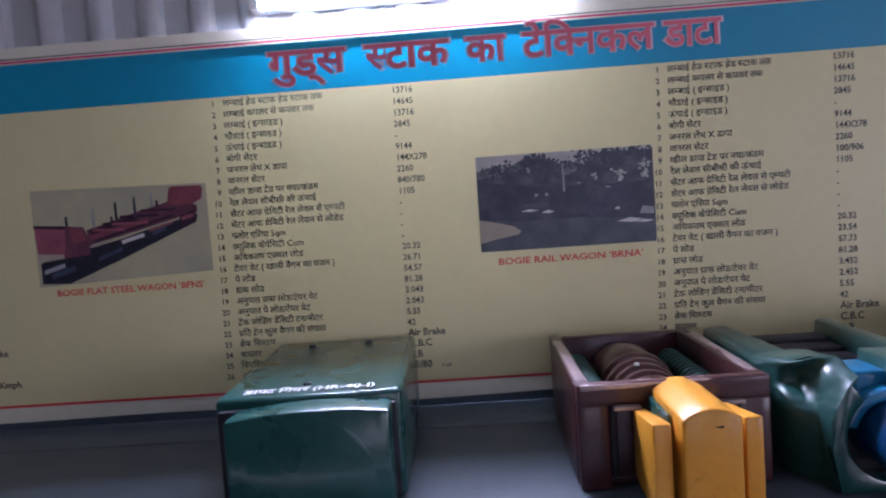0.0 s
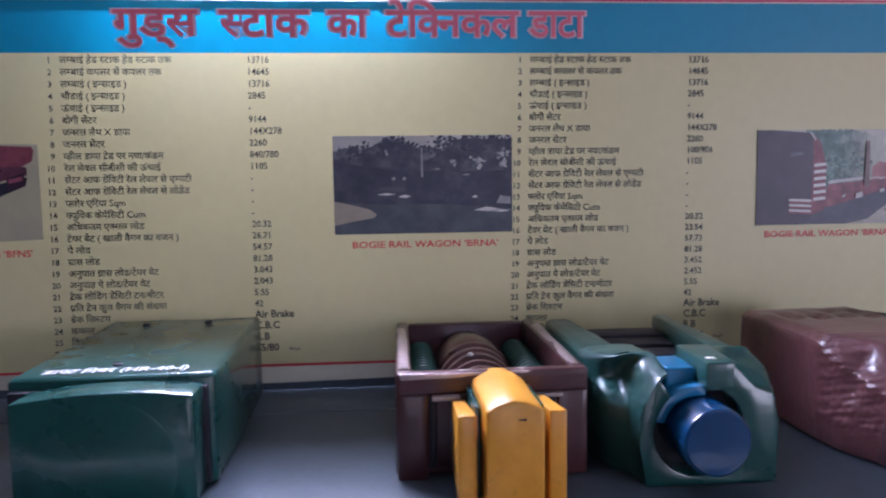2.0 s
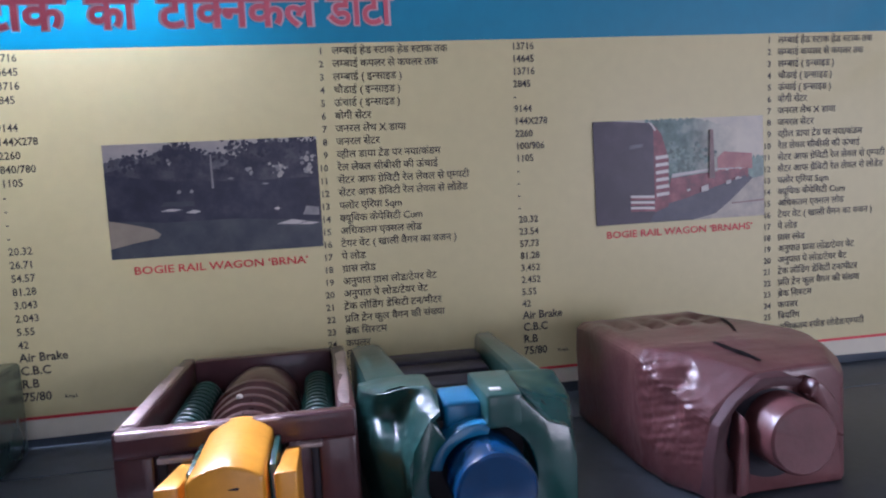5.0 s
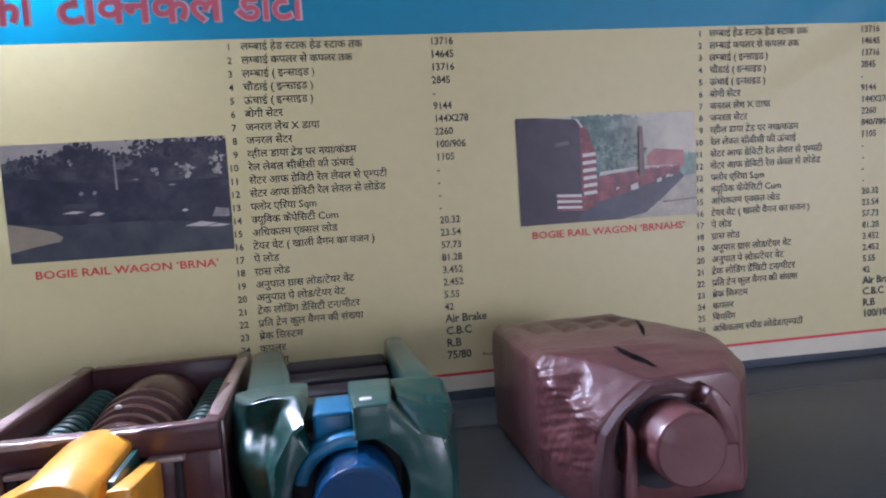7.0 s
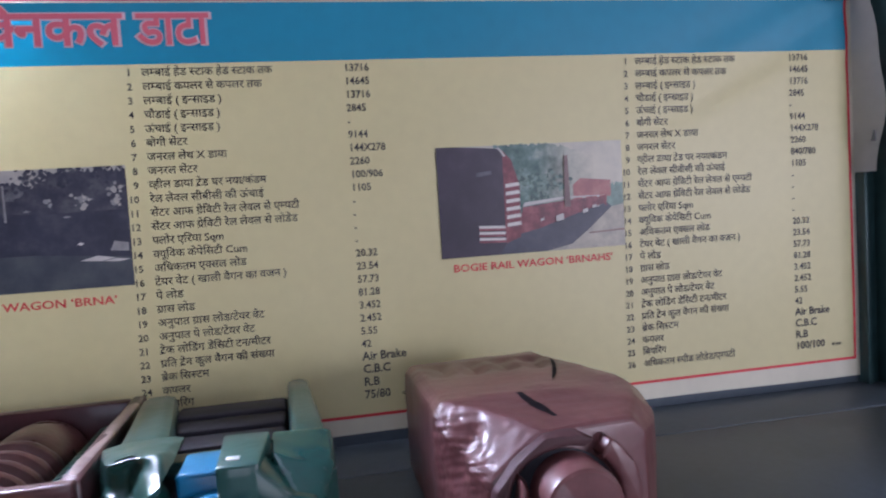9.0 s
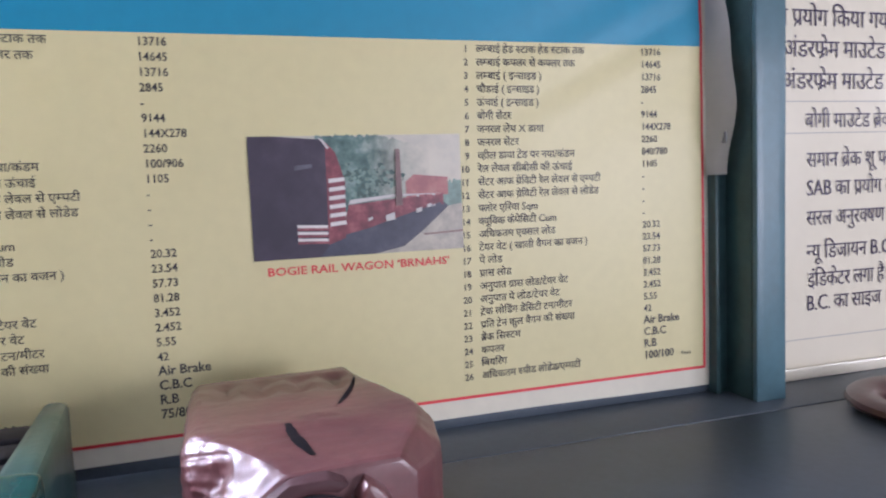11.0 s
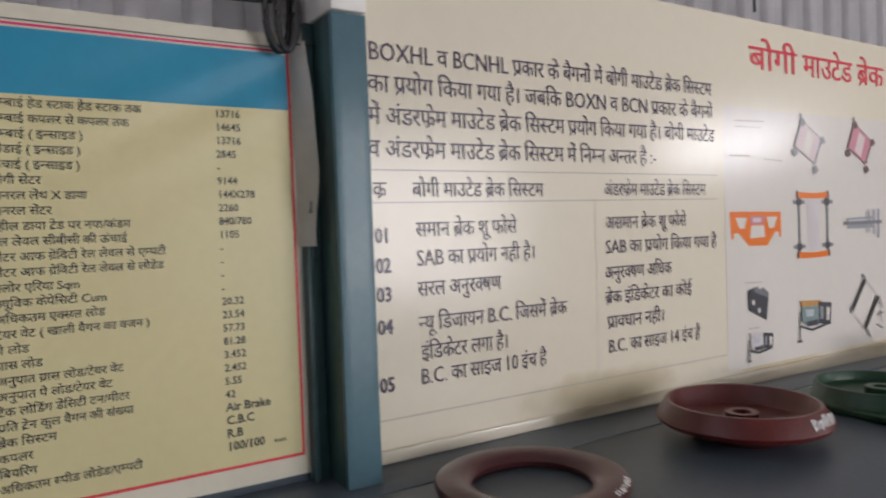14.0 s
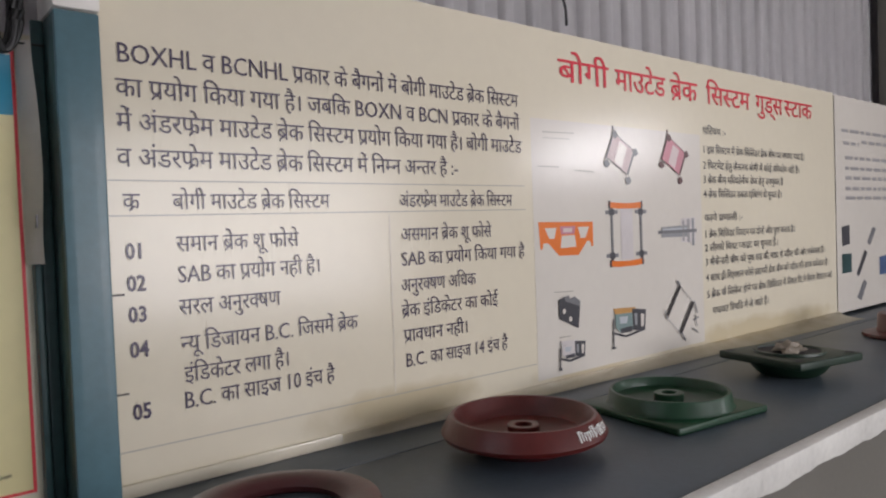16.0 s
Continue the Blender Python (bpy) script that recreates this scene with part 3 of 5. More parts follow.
def photo(x0, z0, w, h):
    """Returns a function that prints a patch given in the photo's own unit square."""
    state = [0.0014]  # each patch lies a little above the last

    def put(name, pts, mat):
        state[0] += 0.00012
        return printed(name, shape([(x0 + w * u, z0 + h * v) for u, v in pts], banner_skin, state[0] + 0.0006), mat, banner)
    return put


def ragged(u0, u1, v, amp, n, seed, floor_v):
    """A tree line: uneven top from u0 to u1, closed along floor_v."""
    top = [(u0 + (u1 - u0) * i / n, v(i / n) + amp * noise.noise(Vector((i * 0.9, seed, 0))) + amp * 0.6 * noise.noise(Vector((i * 2.7, seed, 4)))) for i in range(n + 1)]
    return [(u0, floor_v)] + top + [(u1, floor_v)]


def foliage(x0, z0, w, h, spots, mats, lift, seed):
    """Clumps of printed leaves: (u, v, spread, count) in the photo's unit square, one mesh a tint."""
    rnd = random.Random(seed)
    made = [bmesh.new() for _ in mats]
    for u, v, spread, count in spots:
        for _ in range(count * 4):
            k = rnd.randrange(len(mats))
            cu, cv, r = rnd.gauss(u, spread), rnd.gauss(v, spread * 1.3), rnd.uniform(0.004, 0.015)
            ring = [(cu + r * rnd.uniform(0.6, 1.2) * math.cos(a), cv + 1.7 * r * rnd.uniform(0.6, 1.2) * math.sin(a)) for a in [math.tau * i / 9 for i in range(9)]]
            ring = [(min(1, max(0.0, p)), min(1, max(0.0, q))) for p, q in ring]
            y = lift + 0.00004 * k + rnd.uniform(0, 0.00015)
            made[k].faces.new([made[k].verts.new((x0 + w * p, banner_skin(x0 + w * p, z0 + h * q) - y, z0 + h * q)) for p, q in ring])
    for bm_, mat in zip(made, mats):
        tagged(printed("printed_foliage", bm_, mat, banner), kind="stuff")


P_TREE2 = surface("photo_mid_trees", (0.10, 0.10, 0.125), 0.4, var=0.5, scale=40, fine=120, bump=0)
P_TREE3 = surface("photo_pale_gaps", (0.34, 0.33, 0.33), 0.4, var=0.3, scale=40, fine=120, bump=0)
P_LEAF2 = surface("photo_pale_leaves", (0.17, 0.26, 0.215), 0.4, var=0.4, scale=40, fine=120, bump=0)
P_LEAF3 = surface("photo_dark_leaves", (0.05, 0.10, 0.085), 0.4, var=0.5, scale=40, fine=120, bump=0)
P_WOOD = print_blend("photo_wooded_yard", ((0.045, 0.046, 0.072), (0.075, 0.077, 0.105), (0.125, 0.125, 0.14)), 34)
P_HEDGE = print_blend("photo_far_hedge", ((0.10, 0.10, 0.12), (0.16, 0.16, 0.18), (0.30, 0.29, 0.29)), 40)
P_HAZE = print_blend("photo_hazy_sky", ((0.42, 0.40, 0.38), (0.50, 0.47, 0.43), (0.58, 0.54, 0.48)), 16)
P_YARD = print_blend("photo_dim_yard", ((0.040, 0.042, 0.066), (0.055, 0.058, 0.088), (0.085, 0.088, 0.115)), 22)
P_SLATE = print_blend("photo_wet_ground", ((0.065, 0.075, 0.095), (0.085, 0.097, 0.115), (0.11, 0.12, 0.13)), 20)
PHOTO2 = (0.002, 1.21, 0.408, 0.222)
put = photo(*PHOTO2)   # wagon in a wooded yard
put("photo_sky", [(0, 0), (1, 0), (1, 1), (0, 1)], P_HAZE)
put("photo_hedge", ragged(0.0, 0.60, lambda q: 0.84 + 0.05 * math.sin(q * 9), 0.035, 60, 1.0, 0.4), P_HEDGE)
put("photo_crown", ragged(0.17, 0.49, lambda q: 0.70 + 0.27 * math.sin(math.pi * q) ** 0.5, 0.035, 50, 2.0, 0.4), P_WOOD)
put("photo_crown", ragged(0.53, 1.0, lambda q: min(0.97, 0.76 + 0.55 * q), 0.05, 50, 5.0, 0.4), P_WOOD)
put("photo_tree_line", ragged(0.0, 1.0, lambda q: 0.76 + 0.03 * math.sin(q * 7), 0.03, 60, 8.0, 0.3), P_WOOD)
foliage(*PHOTO2, ((0.20, 0.86, 0.03, 10), (0.34, 0.93, 0.05, 16), (0.46, 0.86, 0.03, 10), (0.60, 0.88, 0.04, 14), (0.72, 0.92, 0.05, 24), (0.90, 0.92, 0.05, 20), (0.10, 0.80, 0.04, 10)), (P_WOOD, P_YARD), 0.0028, 3)
foliage(*PHOTO2, ((0.82, 0.74, 0.022, 5), (0.95, 0.80, 0.016, 3), (0.95, 0.72, 0.018, 3), (0.68, 0.72, 0.012, 1), (0.30, 0.82, 0.010, 1)), (P_TREE3, P_HAZE), 0.0030, 5)
put("photo_wagon", [(0, 0.30), (1, 0.22), (1, 0.64), (0.66, 0.63), (0.3, 0.66), (0, 0.74)], P_YARD)
put("photo_road", [(0, 0), (1, 0), (1, 0.24), (0.6, 0.30), (0.25, 0.30), (0, 0.34)], P_SLATE)
put("photo_sand", [(0, 0.09), (0.10, 0.13), (0.22, 0.165), (0.235, 0.20), (0.20, 0.25), (0.10, 0.30), (0, 0.34)], P_SAND)
for u, v, du, dv in ((0.24, 0.40, 0.10, 0.020), (0.355, 0.375, 0.075, 0.026), (0.78, 0.23, 0.15, 0.035), (0.88, 0.215, 0.11, 0.02), (0.77, 0.365, 0.035, 0.02), (0.56, 0.655, 0.035, 0.016), (0.72, 0.595, 0.04, 0.012), (0.32, 0.555, 0.025, 0.03), (0.38, 0.555, 0.022, 0.03)):
    put("photo_light_patch", [(u, v), (u + du * 0.6, v - dv * 0.4), (u + du, v + dv * 0.3), (u + du * 0.5, v + dv)], P_TREE3 if v > 0.5 else P_WHITE)
put("photo_grey_patch", [(0.24, 0.44), (0.40, 0.43), (0.40, 0.475), (0.26, 0.48)], P_ROAD)
put("photo_light_gap", [(0.91, 0.30), (0.99, 0.29), (0.99, 0.36), (0.93, 0.38)], P_TREE3)
put("photo_pole", [(0.486, 0.58), (0.497, 0.58), (0.495, 0.88), (0.487, 0.88)], P_TREE3)

FADED = (0.60, 0.56, 0.45)
P_BOUGH = print_blend("photo_teal_boughs", ((0.035, 0.085, 0.075), (0.10, 0.185, 0.16), (0.24, 0.33, 0.29)), 30, (1.21, 1.33, FADED))
P_SHEEN = print_blend("photo_sheened_end", ((0.030, 0.022, 0.040), (0.045, 0.032, 0.055), (0.075, 0.055, 0.08)), 9)
P_BALLAST = print_blend("photo_ballast", ((0.36, 0.33, 0.27), (0.44, 0.40, 0.32), (0.52, 0.48, 0.38)), 40)
P_PALE_SKY = print_blend("photo_pale_sky", ((0.50, 0.48, 0.40), FADED, (0.64, 0.60, 0.48)), 10)
P_SIDE = print_blend("photo_wagon_side", ((0.13, 0.030, 0.045), (0.22, 0.050, 0.065), (0.33, 0.10, 0.11)), 40)
P_HAZERED = print_blend("photo_hazy_red", ((0.33, 0.12, 0.12), (0.42, 0.16, 0.15), (0.46, 0.24, 0.20)), 30)
P_STAKE = print_blend("photo_stake_brown", ((0.15, 0.085, 0.08), (0.20, 0.12, 0.11), (0.26, 0.17, 0.15)), 30)
PHOTO3 = (0.996, 1.213, 0.402, 0.224)
put = photo(*PHOTO3)  # row of flat wagons
put("photo_sky", [(0, 0), (1, 0), (1, 1), (0, 1)], P_PALE_SKY)
put("photo_tree_line", ragged(0.30, 0.84, lambda q: 1.0 - 0.34 * max(0, q - 0.55) ** 1.2, 0.03, 40, 7.0, 0.35)[:-1] + [(0.84, 0.40)], P_BOUGH)
foliage(*PHOTO3, ((0.48, 0.66, 0.04, 14), (0.60, 0.62, 0.04, 14), (0.52, 0.50, 0.03, 10)), (P_LEAF3, P_LEAF2), 0.00226, 9)
put("photo_far_bush", ragged(0.90, 1.0, lambda q: 0.60, 0.05, 12, 2.0, 0.38), P_LEAF2)
put("photo_gravel", [(0.45, 0), (1, 0), (1, 0.40), (0.80, 0.34)], P_BALLAST)
put("photo_track", [(0.80, 0.135), (1.0, 0.15), (1.0, 0.165), (0.80, 0.15)], P_STAKE)
put("photo_shadow", [(0.3, 0), (0.56, 0), (0.70, 0.05), (0.80, 0.18), (0.93, 0.38), (0.88, 0.46), (0.4, 0.26)], P_YARD)
put("photo_far_wagon", [(0.72, 0.46), (0.93, 0.48), (0.93, 0.63), (0.76, 0.66), (0.72, 0.60)], P_HAZERED)
for k in range(5):
    u = 0.73 + 0.04 * k
    put("photo_far_post", [(u, 0.38), (u + 0.014, 0.385), (u + 0.014, 0.49), (u, 0.49)], P_FADE if k in (1, 3) else P_SIDE)
put("photo_wagon", [(0.40, 0.14), (0.58, 0.25), (0.90, 0.42), (0.90, 0.48), (0.66, 0.46), (0.44, 0.42)], P_SIDE)
put("photo_wagon_deck", [(0.44, 0.425), (0.66, 0.475), (0.90, 0.492), (0.66, 0.497), (0.45, 0.465)], P_FADE)
put("photo_underframe", [(0.38, 0.06), (0.60, 0.17), (0.90, 0.36), (0.90, 0.40), (0.62, 0.255), (0.40, 0.17)], P_YARD)
put("photo_wagon_end", [(0, 0), (0.30, 0), (0.345, 0.10), (0.345, 0.93), (0.32, 0.97), (0.10, 1.0), (0, 1.0)], P_SHEEN)
put("photo_wagon_side", [(0.34, 0.10), (0.42, 0.15), (0.43, 0.62), (0.39, 0.86), (0.345, 0.95)], P_SIDE)
put("photo_wagon_rim", [(0.31, 0.985), (0.335, 0.97), (0.362, 0.90), (0.352, 0.89), (0.33, 0.95)], P_FADE)
for k in range(6):
    v = 0.25 + 0.072 * k
    put("photo_stripe", [(0.352, v), (0.428, v + 0.014), (0.424, v + 0.046), (0.352, v + 0.034)], P_WHITE)
for k in range(3):
    v = 0.13 + 0.055 * k
    put("photo_stripe_ground", [(0.20, v - 0.012), (0.338, v - 0.02), (0.338, v), (0.20, v + 0.012)], P_SIDE)
    put("photo_stripe", [(0.20, v + 0.012), (0.338, v), (0.338, v + 0.024), (0.20, v + 0.036)], P_WHITE)
put("photo_smudge", [(0.20, 0.72), (0.28, 0.74), (0.28, 0.77), (0.20, 0.76)], P_TREE2)
put("photo_stake", [(0.665, 0.40), (0.70, 0.40), (0.695, 0.88), (0.675, 0.88)], P_STAKE)
for u, v, k in ((0.53, 0.28, 0.7), (0.615, 0.27, 1.5), (0.765, 0.33, 1.0), (0.82, 0.37, 0.8)):
    put("photo_mark", [(u, v), (u + 0.030 * k, v + 0.014), (u + 0.028 * k, v + 0.05 * k), (u, v + 0.035 * k)], P_FADE)

put = photo(-1.062, 1.198, 0.425, 0.236)  # flat wagon with stakes
put("photo_ground", [(0, 0), (1, 0.06), (1, 0.94), (0, 0.98)], print_blend("photo_pale_ground", ((0.44, 0.41, 0.28), (0.49, 0.45, 0.29), (0.54, 0.49, 0.29)), 8))
P_WAGON2 = surface("photo_wagon_plum", (0.15, 0.052, 0.075), 0.4, var=0.35, scale=24, fine=90, bump=0)
P_ROSE = surface("photo_wagon_rose", (0.32, 0.095, 0.125), 0.4, var=0.25, scale=24, fine=90, bump=0)
P_BLUEGREY = surface("photo_axle_blue", (0.06, 0.075, 0.115), 0.4, var=0.4, scale=30, fine=90, bump=0)
put("photo_shadow", [(0.02, 0.03), (0.18, 0.02), (0.50, 0.24), (0.93, 0.56), (0.94, 0.64), (0.70, 0.54), (0.5, 0.44), (0.3, 0.36), (0.16, 0.34), (0.02, 0.24)], P_BLACK)
put("photo_wagon", [(0.30, 0.55), (0.44, 0.62), (0.60, 0.70), (0.78, 0.78), (0.94, 0.73), (0.94, 0.66), (0.80, 0.60), (0.62, 0.52), (0.45, 0.45), (0.31, 0.38)], P_WAGON2)
put("photo_wagon_end", [(0.77, 0.74), (0.79, 0.91), (0.81, 0.93), (0.97, 0.92), (0.98, 0.89), (0.97, 0.79), (0.92, 0.74)], P_WAGON)
put("photo_wagon_end", [(0.0, 0.62), (0.18, 0.60), (0.17, 0.29), (0.01, 0.34)], P_ROSE)
put("photo_wagon_rim", [(0.0, 0.63), (0.0, 0.60), (0.18, 0.575), (0.19, 0.605)], P_DARKRED)
put("photo_wagon_corner", [(0.18, 0.605), (0.285, 0.585), (0.315, 0.44), (0.31, 0.30), (0.16, 0.28), (0.175, 0.45)], P_WAGON2)
put("photo_wagon_corner_face", [(0.20, 0.58), (0.275, 0.57), (0.30, 0.45), (0.22, 0.42)], P_WAGON)
put("photo_floor", [(0.01, 0.34), (0.16, 0.32), (0.16, 0.28), (0.02, 0.25)], P_SAND)
for u0, v0, u1, v1, w, mat in ((0.32, 0.52, 0.62, 0.66, 0.020, P_DARKRED), (0.32, 0.47, 0.66, 0.61, 0.018, P_WAGON), (0.34, 0.43, 0.80, 0.64, 0.014, P_DARKRED), (0.40, 0.60, 0.60, 0.60, 0.014, P_DARKRED), (0.50, 0.66, 0.72, 0.655, 0.014, P_DARKRED), (0.34, 0.545, 0.52, 0.53, 0.012, P_ROSE), (0.62, 0.71, 0.82, 0.70, 0.012, P_DARKRED), (0.45, 0.595, 0.66, 0.585, 0.012, P_ROSE),
                               (0.50, 0.405, 0.63, 0.465, 0.020, P_WHITE), (0.32, 0.385, 0.42, 0.43, 0.014, P_SAND), (0.66, 0.50, 0.80, 0.57, 0.010, P_ROSE), (0.04, 0.15, 0.16, 0.21, 0.022, P_SKY), (0.08, 0.10, 0.22, 0.18, 0.03, P_BLUEGREY), (0.36, 0.25, 0.50, 0.34, 0.02, P_BLUEGREY), (0.84, 0.57, 0.93, 0.62, 0.06, P_DARKRED), (0.85, 0.60, 0.92, 0.63, 0.02, P_ROSE), (0.68, 0.47, 0.76, 0.52, 0.02, P_BLUEGREY)):
    put("photo_stroke", [(u0, v0 - w), (u1, v1 - w), (u1, v1 + w), (u0, v0 + w)], mat)
for u, v0, v1, mat in ((0.195, 0.60, 0.70, P_BLACK), (0.350, 0.57, 0.77, P_TREE3), (0.483, 0.62, 0.81, P_BLACK), (0.592, 0.64, 0.85, P_DUSK), (0.690, 0.74, 0.89, P_TREE3), (0.455, 0.60, 0.67, P_DARKRED), (0.720, 0.74, 0.80, P_DARKRED)):
    put("photo_stake", [(u - 0.007, v0), (u + 0.007, v0), (u + 0.006, v1), (u - 0.006, v1)], mat)

# ---- post between the boards ----
post = thing("post", pose(0, 0, TOP), "blue-grey painted steel post standing on the counter", "post")
part("front_flange", roughen(subdivided(box(2.008, 2.083, -0.112, -0.098, 0.001, 0.945, 0.003), 3), 0.0012, 14), M_POST, post)
# web and rear plate: shade beside the post is put into their dark paint
part("side_flange", box(2.008, 2.020, -0.0975, 0.03, 0.001, 0.945, 0.003), M_POST_DARK, post, "dark green web, its shade put into the paint")
part("rear_web", roughen(subdivided(box(1.986, 2.0075, -0.020, -0.008, 0.001, 0.945, 0.003), 3), 0.0015, 20), M_POST_DARK, post, "dark green rear plate, shade of the gap painted in")
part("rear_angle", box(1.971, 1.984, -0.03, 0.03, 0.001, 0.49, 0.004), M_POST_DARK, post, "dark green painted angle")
part("cap", roughen(box(2.005, 2.086, -0.118, 0.02, 0.947, 1.25, 0.006), 0.002, 20), M_MARGIN, post, "white wrapped upper end")

# hanging strip of flex beside the post
strip = thing("flex_strip", pose(0, 0, 0), "loose white flex strip hanging beside the post", "strip")
bm = sheet(1.960, 1.9835, 1.338, 1.752, lambda x, z: -0.014 - 0.045 * (x - 1.960) / 0.0235, 0.0, 6, 30)
for v in bm.verts:
    k = (v.co.x - 1.960) / 0.0235
    v.co.y -= k * (0.020 * math.sin((v.co.z - 1.36) * 11) + 0.006 * math.sin(v.co.z * 31))
    v.co.x -= 0.004 * math.sin(k * math.pi) + 0.002 * k * math.sin(v.co.z * 23)
bmesh.ops.solidify(bm, geom=bm.faces[:], thickness=0.0012)
strip_sheet = part("strip_sheet", bm, M_MARGIN, strip)
part("stain", roughen(box(1.9725, 1.9745, -0.062, -0.048, 1.405, 1.428, 0.0005), 0.002, 90), M_GREY, strip_sheet, "small dark stain")

# cables above the banner and on the post
cable = thing("power_cable", pose(0, 0, 0), "black sagging cable looped over a nail above the banner", "cable")
pts = [(0.75 + 1.17 * s, -0.03, 1.815 + 0.25 * (0.75 + 1.17 * s - 1.68) ** 2 + 0.004 * math.sin(s * 17)) for s in [i / 40 for i in range(41)]]
part("cable_run", sweep(pts, 0.006), M_CABLE, cable)
for k, (w, d) in enumerate(((0.024, 0.0), (0.034, 0.008), (0.018, 0.015))):
    loop = [(1.928 + w * math.sin(a) + 0.006 * k, -0.036 - d, 1.80 - 0.075 * math.cos(a) * (1 if math.cos(a) > 0 else 1.6)) for a in [2 * math.pi * i / 24 for i in range(25)]]
    part("cable_loop", sweep(loop, 0.0065), M_CABLE, cable)
nail = thing("nail", pose(1.975, -0.03, 1.745, 0, 90, 0), "thin dark nail through the banner corner", "nail")
part("shank", lathe([(0, -0.02), (0.002, -0.02), (0.002, 0.03), (0, 0.032)], 8), M_CABLE, nail)
wire = thing("hanging_wire", pose(0, 0, 0), "thin black wire hanging down the corrugated sheet", "wire")
part("wire_run", sweep([(3.555 + 0.010 * math.sin(i * 0.9) + (0.012 if i > 14 else 0), 0.04, 2.9 - 0.86 * i / 16) for i in range(17)], 0.005, 6), M_CABLE, wire)

# ---- glossy brake board ----
GX0, GX1, GZ0, GZ1 = 2.088, 5.56, 0.868, 1.992
DX = GX1 - GX0


def gloss(x, z):
    return 0.0035 * noise.noise(Vector((x * 0.7, z * 1.1, 7.0)))


def board_skin(x, z):
    return gloss(x, z) - 0.006


board = thing("brake_board", pose(0, 0, 0), "glossy cream board comparing bogie mounted brake systems", "board")
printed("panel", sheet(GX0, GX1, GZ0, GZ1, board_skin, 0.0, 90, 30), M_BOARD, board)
part("backing", box(GX0, GX1, -0.0015, 0.03, GZ0, GZ1), M_MARGIN, board)
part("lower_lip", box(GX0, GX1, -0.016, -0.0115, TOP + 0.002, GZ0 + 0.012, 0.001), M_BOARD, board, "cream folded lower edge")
skirt = bmesh.new()  # the slack lower edge curls out over the counter, more so farther along
rows = []
for i in range(60):
    x = 2.62 + (GX1 - 2.62) * i / 59
    out = 0.018 + 0.040 * (x - 2.62) + 0.006 * noise.noise(Vector((x * 4.0, 3.0, 0)))
    rows.append([skirt.verts.new((x, -0.0175 - (out - 0.0175) * (j / 6) ** 1.6, TOP + 0.0035 + 0.026 * (1 - j / 6) ** 2)) for j in range(7)])
for a, c in zip(rows, rows[1:]):
    for j in range(6):
        skirt.faces.new((a[j], a[j + 1], c[j + 1], c[j]))
bmesh.ops.solidify(skirt, geom=skirt.faces[:], thickness=0.0015)
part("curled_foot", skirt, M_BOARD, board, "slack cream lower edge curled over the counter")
printed("pale_print", sheet(3.335, 4.30, 0.89, 1.71, board_skin, 0.0008, 30, 24), M_BOARD_PALE, board, "paler printed picture panel")
RULES = ((1.498, 2.10, 3.30), (1.426, 2.10, 3.30), (0.945, 2.10, 3.33))
for z, a, b in RULES:
    printed("rule", sheet(a, b, z - 0.0012, z + 0.0012, board_skin, 0.0012, 40, 1), M_LINE, board)
printed("rule", sheet(2.79, 2.792, 0.95, 1.42, board_skin, 0.0012, 1, 20), M_BOARD_PALE, board)
for z in (1.252, 1.050):
    printed("dash", sheet(2.09, 2.132, z + 0.012, z + 0.016, board_skin, 0.0014), M_BLACK, board)
TXT = [
    ("BOXHL व BCNHL प्रकार के बैगनों में बोगी माउटेड ब्रेक सिस्टम", 2.137, 3.283, 1.737, 0.058),
    ("का प्रयोग किया गया है। जबकि BOXN व BCN प्रकार के बैगनों", 2.134, 3.286, 1.668, 0.058),
    ("में अंडरफ्रेम माउटेड ब्रेक सिस्टम प्रयोग किया गया है। बोगी माउटेड", 2.132, 3.291, 1.598, 0.058),
    ("व अंडरफ्रेम माउटेड ब्रेक सिस्टम में निम्न अन्तर है :-", 2.130, 3.034, 1.526, 0.058),
    ("क्र", 2.137, 2.170, 1.438, 0.052),
    ("बोगी माउटेड ब्रेक सिस्टम", 2.236, 2.615, 1.438, 0.052),
    ("अंडरफ्रेम माउटेड ब्रेक सिस्टम", 2.825, 3.243, 1.438, 0.052),
    ("समान ब्रेक शू फोर्स", 2.240, 2.527, 1.348, 0.052),
    ("असमान ब्रेक शू फोर्स", 2.826, 3.153, 1.348, 0.052),
    ("SAB का प्रयोग नही है।", 2.240, 2.584, 1.282, 0.052),
    ("SAB का प्रयोग किया गया है", 2.824, 3.290, 1.282, 0.052),
    ("सरल अनुरक्षण", 2.240, 2.474, 1.213, 0.052),
    ("अनुरक्षण अधिक", 2.820, 3.086, 1.213, 0.052),
    ("न्यू डिजायन B.C. जिसमें ब्रेक", 2.240, 2.682, 1.134, 0.052),
    ("ब्रेक इंडिकेटर का कोई", 2.820, 3.170, 1.146, 0.052),
    ("इंडिकेटर लगा है।", 2.245, 2.492, 1.068, 0.052),
    ("प्रावधान नही।", 2.824, 3.052, 1.079, 0.052),
    ("B.C. का साइज 10 इंच है", 2.241, 2.610, 1.012, 0.052),
    ("B.C. का साइज 14 इंच है", 2.827, 3.205, 1.012, 0.052),
]
for text, a, b, z, s in TXT:
    lettering("text_line", text, board, M_PURPLE, a, z, s, board_skin, b - a, -0.002)
for text, z in (("01", 1.338), ("02", 1.272), ("03", 1.208), ("04", 1.136), ("05", 1.008)):
    lettering("row_number", text, board, M_PURPLE, 2.137, z, 0.046, board_skin, 0.038, 0.02)
